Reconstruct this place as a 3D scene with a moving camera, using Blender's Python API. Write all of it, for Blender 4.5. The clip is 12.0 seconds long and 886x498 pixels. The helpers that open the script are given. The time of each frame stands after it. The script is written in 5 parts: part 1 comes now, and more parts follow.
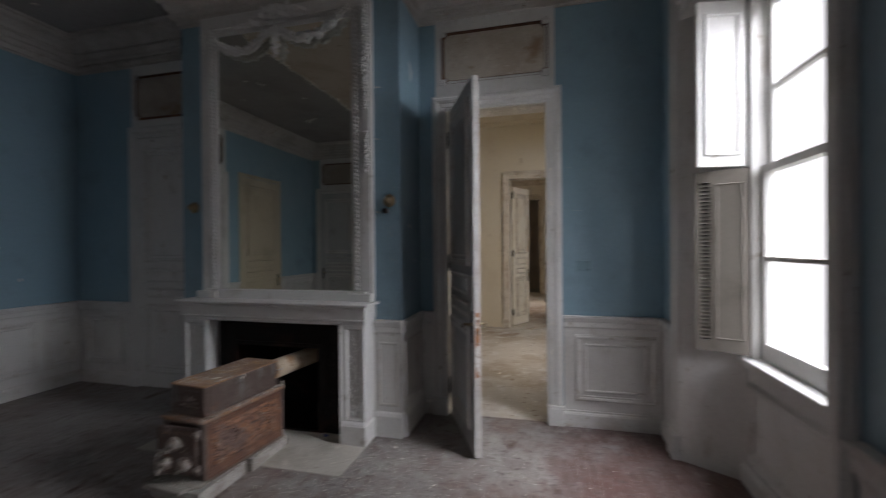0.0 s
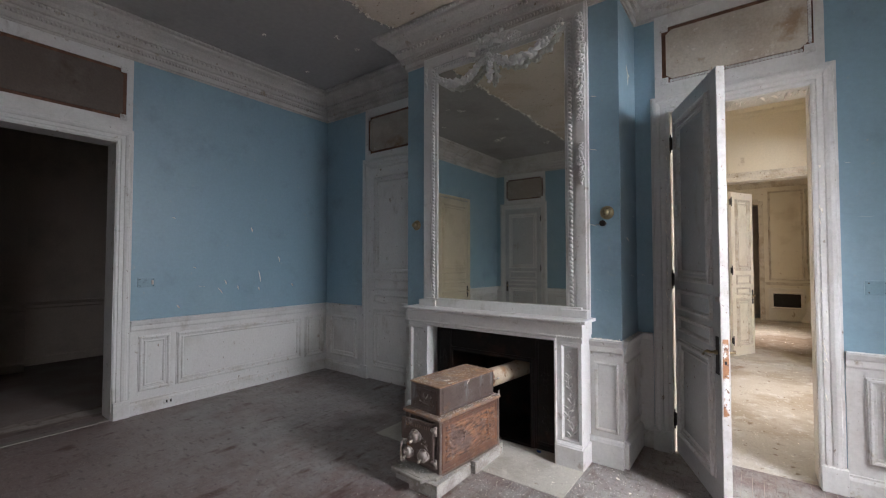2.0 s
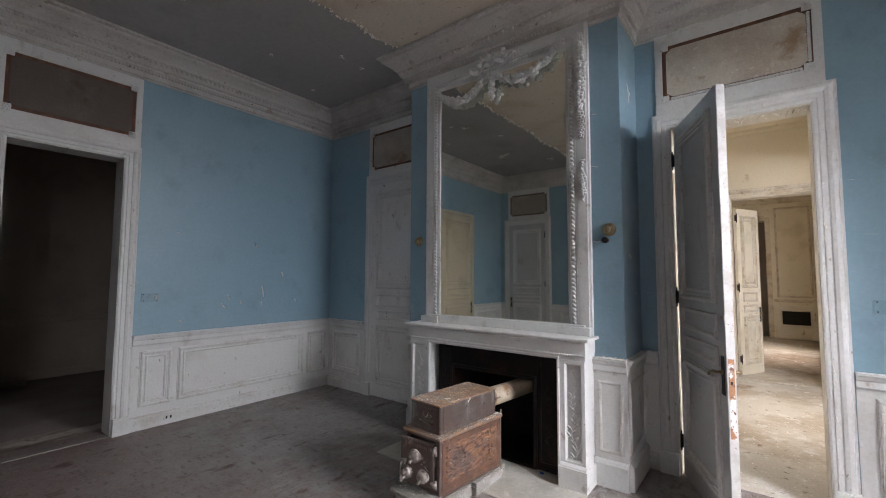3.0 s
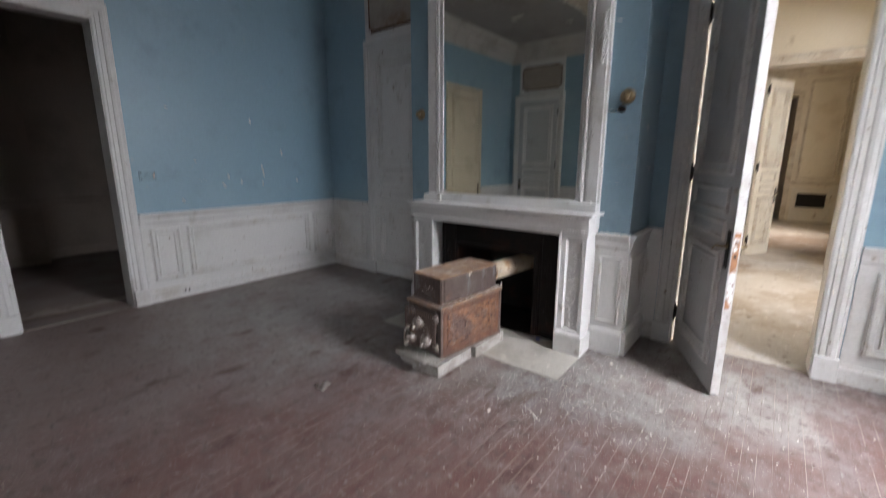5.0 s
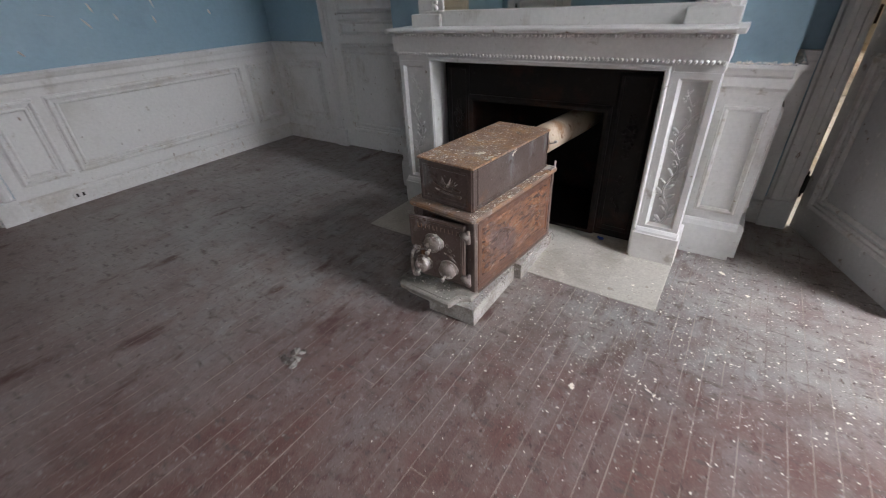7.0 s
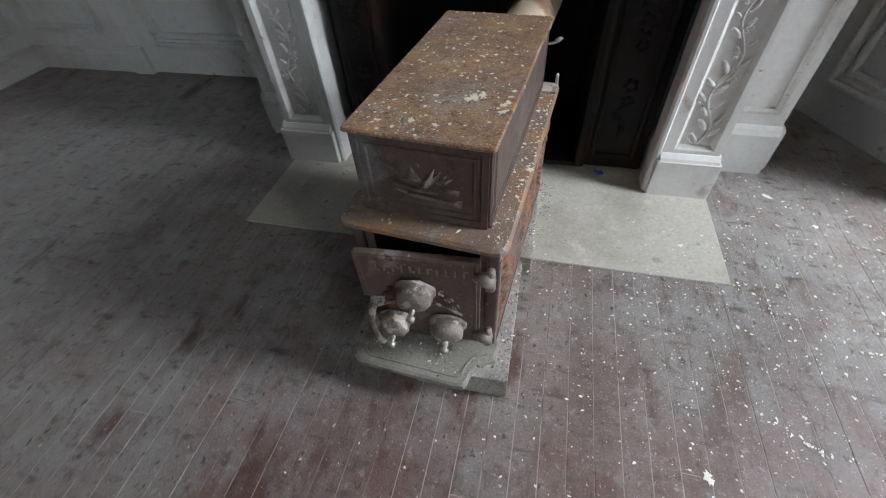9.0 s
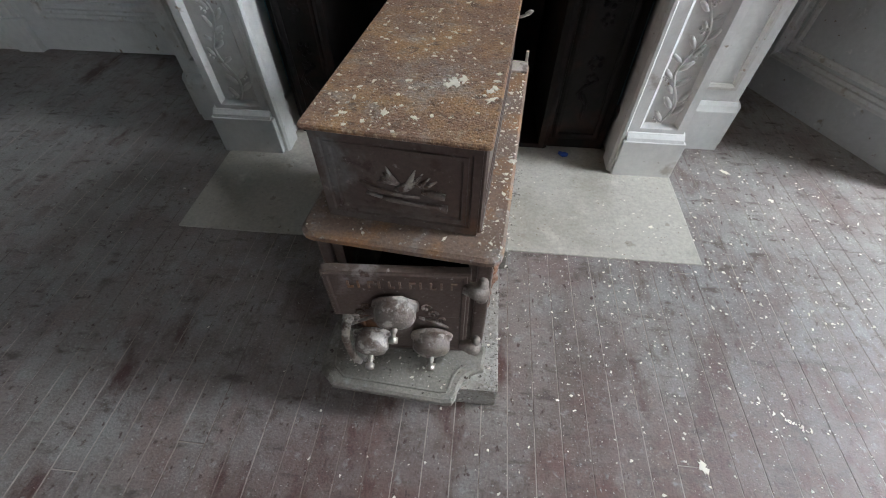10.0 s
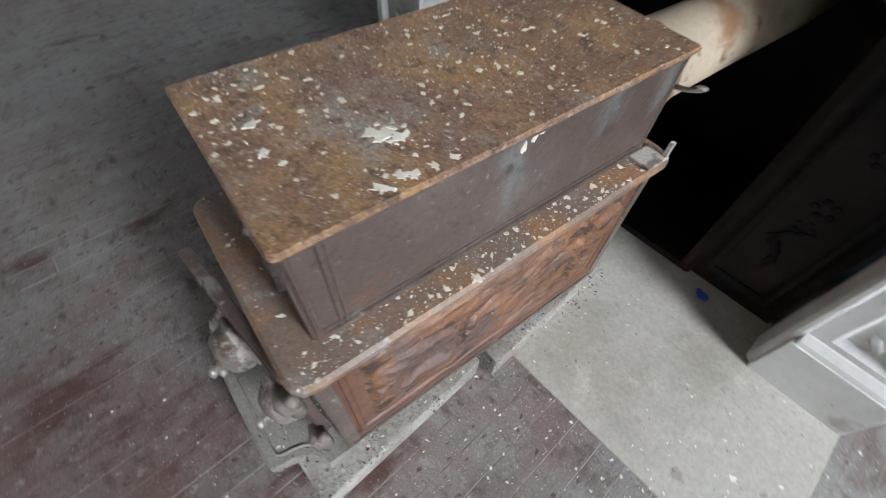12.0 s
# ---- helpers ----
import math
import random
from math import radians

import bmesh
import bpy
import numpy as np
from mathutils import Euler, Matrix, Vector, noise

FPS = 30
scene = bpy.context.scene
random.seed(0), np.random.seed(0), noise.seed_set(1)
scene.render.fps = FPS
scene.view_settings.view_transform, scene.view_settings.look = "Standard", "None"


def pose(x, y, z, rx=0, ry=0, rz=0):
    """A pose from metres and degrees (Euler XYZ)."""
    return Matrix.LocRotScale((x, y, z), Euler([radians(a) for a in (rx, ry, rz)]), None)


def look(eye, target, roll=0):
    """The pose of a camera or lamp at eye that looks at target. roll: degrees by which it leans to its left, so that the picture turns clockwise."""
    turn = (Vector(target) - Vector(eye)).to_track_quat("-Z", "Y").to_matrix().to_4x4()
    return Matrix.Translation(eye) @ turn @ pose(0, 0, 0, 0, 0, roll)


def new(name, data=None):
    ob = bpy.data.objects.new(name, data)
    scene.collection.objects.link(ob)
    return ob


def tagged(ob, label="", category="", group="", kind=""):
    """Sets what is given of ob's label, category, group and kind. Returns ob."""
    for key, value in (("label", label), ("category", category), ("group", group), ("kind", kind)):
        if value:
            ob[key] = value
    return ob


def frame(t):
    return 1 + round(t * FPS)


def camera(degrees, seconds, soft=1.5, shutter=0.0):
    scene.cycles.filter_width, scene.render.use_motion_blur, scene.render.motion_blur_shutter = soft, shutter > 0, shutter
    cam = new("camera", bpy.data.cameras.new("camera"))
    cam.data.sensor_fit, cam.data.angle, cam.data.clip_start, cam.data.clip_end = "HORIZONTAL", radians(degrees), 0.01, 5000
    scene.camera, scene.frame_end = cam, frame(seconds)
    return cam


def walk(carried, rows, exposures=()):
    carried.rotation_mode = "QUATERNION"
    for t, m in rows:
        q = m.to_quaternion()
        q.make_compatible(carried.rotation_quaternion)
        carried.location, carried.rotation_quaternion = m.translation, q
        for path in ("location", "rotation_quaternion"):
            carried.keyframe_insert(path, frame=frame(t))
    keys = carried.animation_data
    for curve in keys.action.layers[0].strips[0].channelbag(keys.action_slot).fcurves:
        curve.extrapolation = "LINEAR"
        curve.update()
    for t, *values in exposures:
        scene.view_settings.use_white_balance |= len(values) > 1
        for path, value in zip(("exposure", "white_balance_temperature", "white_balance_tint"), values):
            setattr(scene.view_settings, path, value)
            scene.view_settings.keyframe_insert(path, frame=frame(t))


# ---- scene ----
# ---- camera ----
cam = camera(93.7, 12.0, 1.0, 0.5)
PATH = [
    (0, (0.183, 0.000, 1.569), (-0.303, 1.940, 1.557), -0.5),
    (0.5, (-0.075, -0.100, 1.55), (-0.926, 1.709, 1.493), -0.4),
    (1, (-0.171, -0.146, 1.546), (-1.243, 1.540, 1.469), -0.2),
    (1.5, (-0.161, -0.140, 1.547), (-1.347, 1.471, 1.552), -0.0),
    (2, (-0.161, -0.143, 1.569), (-1.361, 1.457, 1.629), 0.0),
    (2.5, (-0.152, -0.130, 1.58), (-1.368, 1.452, 1.715), 0.2),
    (4.5, (-0.127, -0.112, 1.562), (-1.330, 1.486, 1.551), 0.3),
    (5, (-0.164, -0.010, 1.499), (-1.387, 1.518, 1.086), 0.1),
    (5.5, (-0.327, 0.131, 1.384), (-1.515, 1.535, 0.599), 0.6),
    (6, (-0.653, 0.290, 1.319), (-1.715, 1.697, 0.376), 0.8),
    (6.5, (-0.913, 0.586, 1.292), (-1.964, 1.982, 0.32), -1.9),
    (7, (-1.130, 0.839, 1.275), (-2.129, 2.225, 0.235), -3.1),
    (9, (-1.859, 1.570, 1.092), (-2.243, 2.886, -0.365), -4.3),
    (9.5, (-1.930, 1.645, 1.069), (-2.142, 2.944, -0.436), -2.7),
    (10, (-1.951, 1.675, 1.053), (-2.076, 2.953, -0.481), 0.1),
    (10.5, (-1.931, 1.727, 1.037), (-2.077, 2.987, -0.509), 3.1),
    (11, (-1.818, 1.845, 1.042), (-2.250, 3.053, -0.492), 3.2),
    (11.5, (-1.728, 1.974, 1.035), (-2.385, 3.074, -0.501), 4.9),
    (12, (-1.690, 2.142, 0.988), (-2.510, 2.978, -0.633), 4.3),
]
EXPOSURES = [(0.0, -1.32, 6500, 16), (0.5, -0.72, 6500, 16), (1.0, -0.3, 6500, 16), (1.5, 0.05, 6500, 16), (7.0, 0.1, 6500, 16), (9.0, 0.2, 6200, 9), (12.0, 0.2, 6200, 9)]
walk(cam, [(t, look(eye, target, roll)) for t, eye, target, roll in PATH], EXPOSURES)

# ---- light: overcast daylight through the east windows ----
world = bpy.data.worlds.new("overcast_sky")
scene.world = world
world.use_nodes = True
wn = world.node_tree.nodes
sky = wn.new("ShaderNodeTexSky")
sky.sky_type = "NISHITA"
sky.sun_disc = False
sky.sun_elevation, sky.sun_rotation = radians(50), radians(250)
world.node_tree.links.new(sky.outputs[0], wn["Background"].inputs[0])
wn["Background"].inputs[1].default_value = 0.12
sun = new("sun", bpy.data.lights.new("sun", "SUN"))
sun.data.energy, sun.data.angle, sun.data.color = 0.8, radians(12), (1.0, 0.96, 0.9)
sun.matrix_world = look((-20, -8, 26), (0, 0, 0))


def window_light(y, watts, colour, z=3.7, width=2.8):
    """An area lamp standing for bright sky outside the windows, facing down into the room (west)."""
    lamp = new("window_sky_fill", bpy.data.lights.new("window_sky_fill", "AREA"))
    lamp.data.shape, lamp.data.size, lamp.data.size_y = "RECTANGLE", width, 2.8
    lamp.data.energy, lamp.data.color = watts, colour
    lamp.matrix_world = look((3.0, y, z), (-1.1, y, 0.9))


window_light(2.4, 1420, (0.90, 0.95, 1.0), 3.75, 3.1)
# added fill lamp, set south of window_2 to reach the stove front
window_light(-2.6, 640, (0.90, 0.95, 1.0), 4.2, 3.0)
window_light(6.1, 340, (1.0, 0.94, 0.86))
window_light(11.0, 500, (1.0, 0.94, 0.86))

# ---- materials ----


def material(name, colour, rough=0.6, layers=(), grain=60.0, vary=0.12, bump=0.15, metal=0.0, spread=0.0, coat=0.0, ring=None):
    """layers: (colour, scale, low, high, stretch) laid over one another where a noise rises from low to high."""
    m = bpy.data.materials.new(name)
    m.use_nodes = True
    nt = m.node_tree
    N, L = nt.nodes, nt.links
    b = N["Principled BSDF"]
    b.inputs["Roughness"].default_value = rough
    b.inputs["Metallic"].default_value = metal
    b.inputs["Coat Weight"].default_value = coat
    g = N.new("ShaderNodeNewGeometry")

    def noise_at(scale, stretch=(1, 1, 1), detail=6.0):
        mp = N.new("ShaderNodeMapping")
        mp.inputs["Scale"].default_value = stretch
        L.new(g.outputs["Position"], mp.inputs["Vector"])
        n = N.new("ShaderNodeTexNoise")
        n.inputs["Scale"].default_value, n.inputs["Detail"].default_value = scale, detail
        n.inputs["Roughness"].default_value = 0.62
        L.new(mp.outputs[0], n.inputs["Vector"])
        return n.outputs["Fac"]

    out = None
    rgb = N.new("ShaderNodeRGB")
    rgb.outputs[0].default_value = (*colour, 1)
    out = rgb.outputs[0]
    def lay(out, factor, col):
        mix = N.new("ShaderNodeMix")
        mix.data_type = "RGBA"
        L.new(factor, mix.inputs[0])
        L.new(out, mix.inputs[6])
        mix.inputs[7].default_value = (*col, 1)
        return mix.outputs[2]

    def ramp(value, low, high, most=1.0):
        r = N.new("ShaderNodeMapRange")
        r.interpolation_type = "SMOOTHSTEP"
        r.inputs["From Min"].default_value, r.inputs["From Max"].default_value, r.inputs["To Max"].default_value = low, high, most
        L.new(value, r.inputs["Value"])
        return r.outputs[0]

    def spread_round(out, col, centre, near, far, most):
        dist = N.new("ShaderNodeVectorMath")
        dist.operation = "DISTANCE"
        dist.inputs[1].default_value = centre
        L.new(g.outputs["Position"], dist.inputs[0])
        wob = N.new("ShaderNodeMath")
        wob.operation = "MULTIPLY_ADD"
        wob.inputs[1].default_value = 2.6
        L.new(noise_at(1.9), wob.inputs[0])
        L.new(dist.outputs["Value"], wob.inputs[2])
        patchy = N.new("ShaderNodeMapRange")
        patchy.inputs["From Min"].default_value, patchy.inputs["From Max"].default_value, patchy.inputs["To Min"].default_value = 0.34, 0.62, 0.45
        L.new(noise_at(5.5), patchy.inputs["Value"])
        mul = N.new("ShaderNodeMath")
        mul.operation = "MULTIPLY"
        L.new(ramp(wob.outputs[0], near + 1.3, far + 1.3, most), mul.inputs[0])
        L.new(patchy.outputs[0], mul.inputs[1])
        return lay(out, mul.outputs[0], col)

    # drifts of dust and other floor tones, some with light painted in, lie under the finer layers
    for i, (col, scale, low, high, *rest) in enumerate(layers):
        if i == 9:
            for floor_tone in ring or ():
                out = spread_round(out, *floor_tone)
        out = lay(out, ramp(noise_at(scale, rest[0] if rest else (1, 1, 1)), low, high), col)
    if len(layers) <= 9:
        for floor_tone in ring or ():
            out = spread_round(out, *floor_tone)
    fine = noise_at(grain, detail=4.0)
    v = N.new("ShaderNodeMapRange")
    v.inputs["From Min"].default_value, v.inputs["From Max"].default_value = 0.25, 0.75
    v.inputs["To Min"].default_value, v.inputs["To Max"].default_value = 1 - vary, 1 + vary
    L.new(fine, v.inputs["Value"])
    value = v.outputs[0]
    if spread:
        info = N.new("ShaderNodeObjectInfo")
        s = N.new("ShaderNodeMapRange")
        s.inputs["To Min"].default_value, s.inputs["To Max"].default_value = 1 - spread, 1 + spread
        L.new(info.outputs["Random"], s.inputs["Value"])
        mul = N.new("ShaderNodeMath")
        mul.operation = "MULTIPLY"
        L.new(value, mul.inputs[0])
        L.new(s.outputs[0], mul.inputs[1])
        value = mul.outputs[0]
    hsv = N.new("ShaderNodeHueSaturation")
    L.new(out, hsv.inputs["Color"])
    L.new(value, hsv.inputs["Value"])
    L.new(hsv.outputs[0], b.inputs["Base Color"])
    rr = N.new("ShaderNodeMapRange")
    rr.inputs["To Min"].default_value, rr.inputs["To Max"].default_value = max(rough - 0.12, 0.02), min(rough + 0.12, 1)
    L.new(noise_at(grain * 0.2), rr.inputs["Value"])
    L.new(rr.outputs[0], b.inputs["Roughness"])
    if bump:
        bp = N.new("ShaderNodeBump")
        bp.inputs["Strength"].default_value, bp.inputs["Distance"].default_value = bump, 0.004
        L.new(fine, bp.inputs["Height"])
        L.new(bp.outputs[0], b.inputs["Normal"])
    return m


BLUE = material("blue_wall_paint", (0.25, 0.385, 0.465), 0.42, [((0.285, 0.41, 0.485), 0.8, 0.45, 0.7), ((0.215, 0.32, 0.39), 2.2, 0.52, 0.75), ((0.31, 0.40, 0.44), 9, 0.64, 0.74), ((0.34, 0.39, 0.40), 30, 0.70, 0.74)], 35, 0.05, 0.12)
WHITE = material("white_panel_paint", (0.68, 0.67, 0.65), 0.5, [((0.57, 0.55, 0.52), 1.3, 0.48, 0.72), ((0.48, 0.45, 0.41), 4.5, 0.58, 0.74, (1, 1, 0.45)), ((0.38, 0.33, 0.27), 9, 0.63, 0.74), ((0.27, 0.21, 0.16), 22, 0.66, 0.72, (1, 1, 0.7)), ((0.24, 0.19, 0.15), 60, 0.68, 0.73)], 45, 0.07, 0.18)
TRIM = material("white_cornice_plaster", (0.55, 0.525, 0.49), 0.65, [((0.43, 0.40, 0.36), 1.8, 0.46, 0.68), ((0.36, 0.30, 0.23), 5, 0.60, 0.74), ((0.25, 0.20, 0.15), 18, 0.64, 0.72)], 50, 0.12, 0.3)
MARBLE = material("painted_mantel", (0.72, 0.71, 0.69), 0.42, [((0.60, 0.58, 0.55), 2.0, 0.5, 0.72), ((0.46, 0.42, 0.37), 7, 0.62, 0.73), ((0.32, 0.26, 0.20), 21, 0.66, 0.72)], 50, 0.07, 0.16)
CEIL = material("grey_ceiling_paper", (0.38, 0.36, 0.34), 0.8, [((0.31, 0.295, 0.275), 1.1, 0.45, 0.7), ((0.38, 0.36, 0.34), 5, 0.68, 0.74)], 20, 0.08, 0.2)
PLASTER = material("bare_cream_plaster", (0.66, 0.58, 0.48), 0.85, [((0.56, 0.47, 0.36), 1.6, 0.42, 0.68), ((0.36, 0.26, 0.17), 7, 0.62, 0.70, (1, 2.2, 1)), ((0.18, 0.11, 0.07), 19, 0.655, 0.69)], 40, 0.1, 0.3)
CREAM = material("cream_wall_paint", (0.68, 0.605, 0.465), 0.6, [((0.62, 0.53, 0.39), 1.0, 0.45, 0.7), ((0.46, 0.37, 0.26), 5, 0.64, 0.76)], 40, 0.06, 0.14)
CREAMWOOD = material("cream_woodwork", (0.68, 0.635, 0.55), 0.5, [((0.56, 0.50, 0.41), 1.5, 0.48, 0.7), ((0.38, 0.30, 0.21), 8, 0.62, 0.72, (1, 1, 0.5)), ((0.22, 0.15, 0.09), 24, 0.66, 0.72)], 45, 0.08, 0.18)
YDOOR = material("yellowed_door_paint", (0.58, 0.505, 0.375), 0.5, [((0.48, 0.41, 0.295), 1.5, 0.5, 0.7), ((0.30, 0.25, 0.17), 12, 0.66, 0.74)], 45, 0.06, 0.12)
DOORPAINT = material("grey_white_door_paint", (0.52, 0.525, 0.52), 0.45, [((0.44, 0.44, 0.435), 1.4, 0.48, 0.7), ((0.40, 0.38, 0.35), 5, 0.60, 0.74, (1, 1, 0.4)), ((0.31, 0.27, 0.23), 10, 0.64, 0.72), ((0.22, 0.15, 0.11), 28, 0.67, 0.71), ((0.66, 0.65, 0.63), 18, 0.62, 0.70)], 50, 0.07, 0.16)
CHIPPED = material("chipped_door_edge", (0.60, 0.585, 0.56), 0.55, [((0.50, 0.475, 0.44), 6, 0.45, 0.62), ((0.36, 0.24, 0.16), 18, 0.66, 0.69, (1, 1, 0.6)), ((0.30, 0.24, 0.19), 45, 0.63, 0.68)], 50, 0.07, 0.2)
# the lower shutter's shade is put into this brown; the west threshold shares it
SHUTTER = material("shaded_brown_paint", (0.24, 0.215, 0.185), 0.5, [((0.19, 0.165, 0.14), 3, 0.5, 0.7)], 50, 0.07, 0.12)
DUSTY = [((0.195, 0.115, 0.102), 4.5, 0.40, 0.68), ((0.23, 0.212, 0.205), 1.1, 0.36, 0.62), ((0.28, 0.27, 0.262), 6.5, 0.42, 0.74), ((0.195, 0.115, 0.10), 2.7, 0.54, 0.72, (1.5, 0.7, 1)), ((0.095, 0.06, 0.052), 2.6, 0.54, 0.70, (1, 0.6, 1)), ((0.335, 0.322, 0.305), 17, 0.52, 0.78), ((0.12, 0.07, 0.06), 9, 0.50, 0.72, (1.3, 0.5, 1)), ((0.10, 0.055, 0.046), 5, 0.58, 0.72, (1.3, 0.4, 1)), ((0.10, 0.062, 0.054), 20, 0.53, 0.68, (1.2, 0.55, 1)), ((0.31, 0.29, 0.275), 33, 0.57, 0.72), ((0.095, 0.058, 0.05), 55, 0.59, 0.68, (1, 0.6, 1)), ((0.12, 0.09, 0.08), 16, 0.54, 0.70, (0.7, 1.6, 1)), ((0.105, 0.052, 0.044), 3.4, 0.585, 0.70, (1.3, 0.6, 1)), ((0.36, 0.34, 0.32), 75, 0.60, 0.72), ((0.50, 0.48, 0.45), 150, 0.64, 0.70)]
# rings: real dust and red boards, also toned for the floor's brightness and north-west sheen
PLANK = material("dusty_red_floorboard", (0.16, 0.085, 0.077), 0.52, DUSTY, 170, 0.30, 0.28, 0.0, 0.045, ring=[((0.16, 0.078, 0.065), (-3.6, 7.5, 0), 5.4, 6.3, 0.82), ((0.35, 0.33, 0.30), (-1.9, 2.35, 0), 0.75, 0.2, 0.4), ((0.45, 0.43, 0.40), (-0.45, 3.15, 0), 1.15, 0.2, 0.6), ((0.25, 0.21, 0.195), (-4.5, 0.5, 0), 2.6, 0.9, 0.6), ((0.37, 0.35, 0.325), (-4.0, 2.7, 0), 2.5, 0.6, 0.6)])
JOINT = material("dust_filled_joint", (0.44, 0.38, 0.33), 0.9, [((0.20, 0.155, 0.135), 2.2, 0.42, 0.60, (2.5, 0.6, 1)), ((0.13, 0.095, 0.085), 7, 0.52, 0.66)], 80, 0.2, 0.2)
CREAMFLOOR = material("pale_dusty_boards", (0.58, 0.54, 0.475), 0.7, [((0.45, 0.385, 0.30), 1.3, 0.44, 0.62), ((0.30, 0.21, 0.14), 0.9, 0.58, 0.70), ((0.66, 0.64, 0.60), 4, 0.54, 0.68), ((0.26, 0.19, 0.13), 11, 0.60, 0.70), ((0.72, 0.70, 0.66), 32, 0.60, 0.68)], 70, 0.16, 0.2, 0.0, 0.05)
FARFLOOR = material("pale_boards_with_brown_patch", (0.56, 0.51, 0.44), 0.7, [((0.45, 0.385, 0.30), 1.3, 0.44, 0.62), ((0.64, 0.61, 0.56), 4, 0.56, 0.68), ((0.26, 0.19, 0.13), 11, 0.60, 0.70)], 70, 0.16, 0.2, ring=[((0.22, 0.145, 0.095), (0.3, 10.2, 0), 1.9, 0.6, 1.0)])
CREAMMOULD = material("worn_cream_moulding", (0.60, 0.54, 0.44), 0.5, [((0.46, 0.38, 0.28), 5, 0.44, 0.66), ((0.30, 0.22, 0.14), 24, 0.58, 0.70)], 45, 0.1, 0.18)
CREAMDOOR = material("warm_cream_door_paint", (0.70, 0.64, 0.52), 0.5, [((0.60, 0.53, 0.41), 2, 0.46, 0.68), ((0.36, 0.27, 0.17), 14, 0.62, 0.72)], 45, 0.08, 0.15)
STONE = material("cream_hearth_stone", (0.50, 0.47, 0.415), 0.6, [((0.39, 0.36, 0.305), 3.5, 0.44, 0.68), ((0.62, 0.59, 0.52), 10, 0.56, 0.72), ((0.36, 0.32, 0.27), 20, 0.60, 0.70), ((0.25, 0.20, 0.15), 75, 0.64, 0.70)], 90, 0.16, 0.2)
CONCRETE = material("concrete_block", (0.44, 0.415, 0.38), 0.9, [((0.30, 0.27, 0.235), 9, 0.45, 0.65), ((0.55, 0.53, 0.50), 30, 0.58, 0.68), ((0.17, 0.145, 0.125), 110, 0.60, 0.66)], 140, 0.3, 0.8)
RUST = material("rusted_plate", (0.31, 0.18, 0.12), 0.42, [((0.46, 0.265, 0.125), 9, 0.42, 0.62), ((0.36, 0.29, 0.245), 13, 0.55, 0.70), ((0.40, 0.37, 0.35), 4, 0.54, 0.68), ((0.17, 0.10, 0.07), 28, 0.56, 0.68), ((0.20, 0.11, 0.07), 45, 0.54, 0.66), ((0.50, 0.37, 0.25), 75, 0.56, 0.68), ((0.56, 0.50, 0.44), 160, 0.60, 0.69)], 190, 0.45, 1.2)
LEDGE = material("brown_dusty_ledge", (0.25, 0.175, 0.135), 0.45, [((0.36, 0.20, 0.105), 9, 0.46, 0.64), ((0.32, 0.28, 0.255), 16, 0.52, 0.68), ((0.42, 0.38, 0.34), 90, 0.60, 0.70)], 170, 0.3, 0.35)
IRON = material("brown_enamel_iron", (0.13, 0.095, 0.080), 0.33, [((0.185, 0.15, 0.135), 5, 0.44, 0.68), ((0.34, 0.15, 0.065), 5, 0.57, 0.72), ((0.31, 0.28, 0.265), 13, 0.58, 0.70), ((0.11, 0.07, 0.057), 26, 0.58, 0.68), ((0.36, 0.33, 0.31), 60, 0.62, 0.72)], 120, 0.2, 0.25, 0.15)
REDIRON = material("red_brown_side_iron", (0.15, 0.078, 0.056), 0.46, [((0.25, 0.12, 0.072), 5, 0.42, 0.65), ((0.13, 0.075, 0.06), 12, 0.52, 0.68), ((0.27, 0.20, 0.165), 18, 0.56, 0.70)], 120, 0.2, 0.25, 0.15)
# over the rust, stretched dark and pale streaks paint in shading of hollows and ridges
RELIEF = material("rust_brown_relief_shading", (0.21, 0.105, 0.065), 0.42, [((0.30, 0.14, 0.07), 7, 0.45, 0.62), ((0.15, 0.095, 0.08), 5, 0.52, 0.66), ((0.075, 0.042, 0.033), 42, 0.50, 0.60, (1, 0.25, 1)), ((0.36, 0.26, 0.205), 36, 0.58, 0.67, (1, 0.3, 1)), ((0.40, 0.36, 0.33), 110, 0.64, 0.70)], 150, 0.25, 0.6, 0.1)
DUSTIRON = material("dusty_iron", (0.24, 0.20, 0.175), 0.5, [((0.13, 0.09, 0.072), 16, 0.48, 0.60), ((0.56, 0.51, 0.46), 15, 0.53, 0.59), ((0.40, 0.37, 0.34), 70, 0.57, 0.7)], 150, 0.22, 0.4)
ASHLIP = material("grey_dusty_lip", (0.30, 0.275, 0.24), 0.75, [((0.17, 0.145, 0.125), 10, 0.5, 0.66), ((0.36, 0.345, 0.32), 30, 0.56, 0.7)], 150, 0.25, 0.4)
LUMP = material("grey_plaster_lump", (0.36, 0.34, 0.31), 0.9, [((0.10, 0.08, 0.07), 24, 0.46, 0.56)], 120, 0.2, 0.5)
STEEL = material("dull_nickel", (0.55, 0.51, 0.46), 0.35, [((0.40, 0.34, 0.29), 40, 0.5, 0.66)], 150, 0.15, 0.15, 0.8)
BOXIRON = material("rust_streaked_iron", (0.125, 0.092, 0.080), 0.34, [((0.175, 0.145, 0.13), 4, 0.44, 0.68), ((0.20, 0.20, 0.195), 8, 0.52, 0.66, (1, 1, 0.6)), ((0.22, 0.11, 0.06), 5, 0.55, 0.72), ((0.09, 0.06, 0.05), 22, 0.56, 0.68), ((0.26, 0.235, 0.225), 60, 0.62, 0.72)], 120, 0.18, 0.2, 0.15)
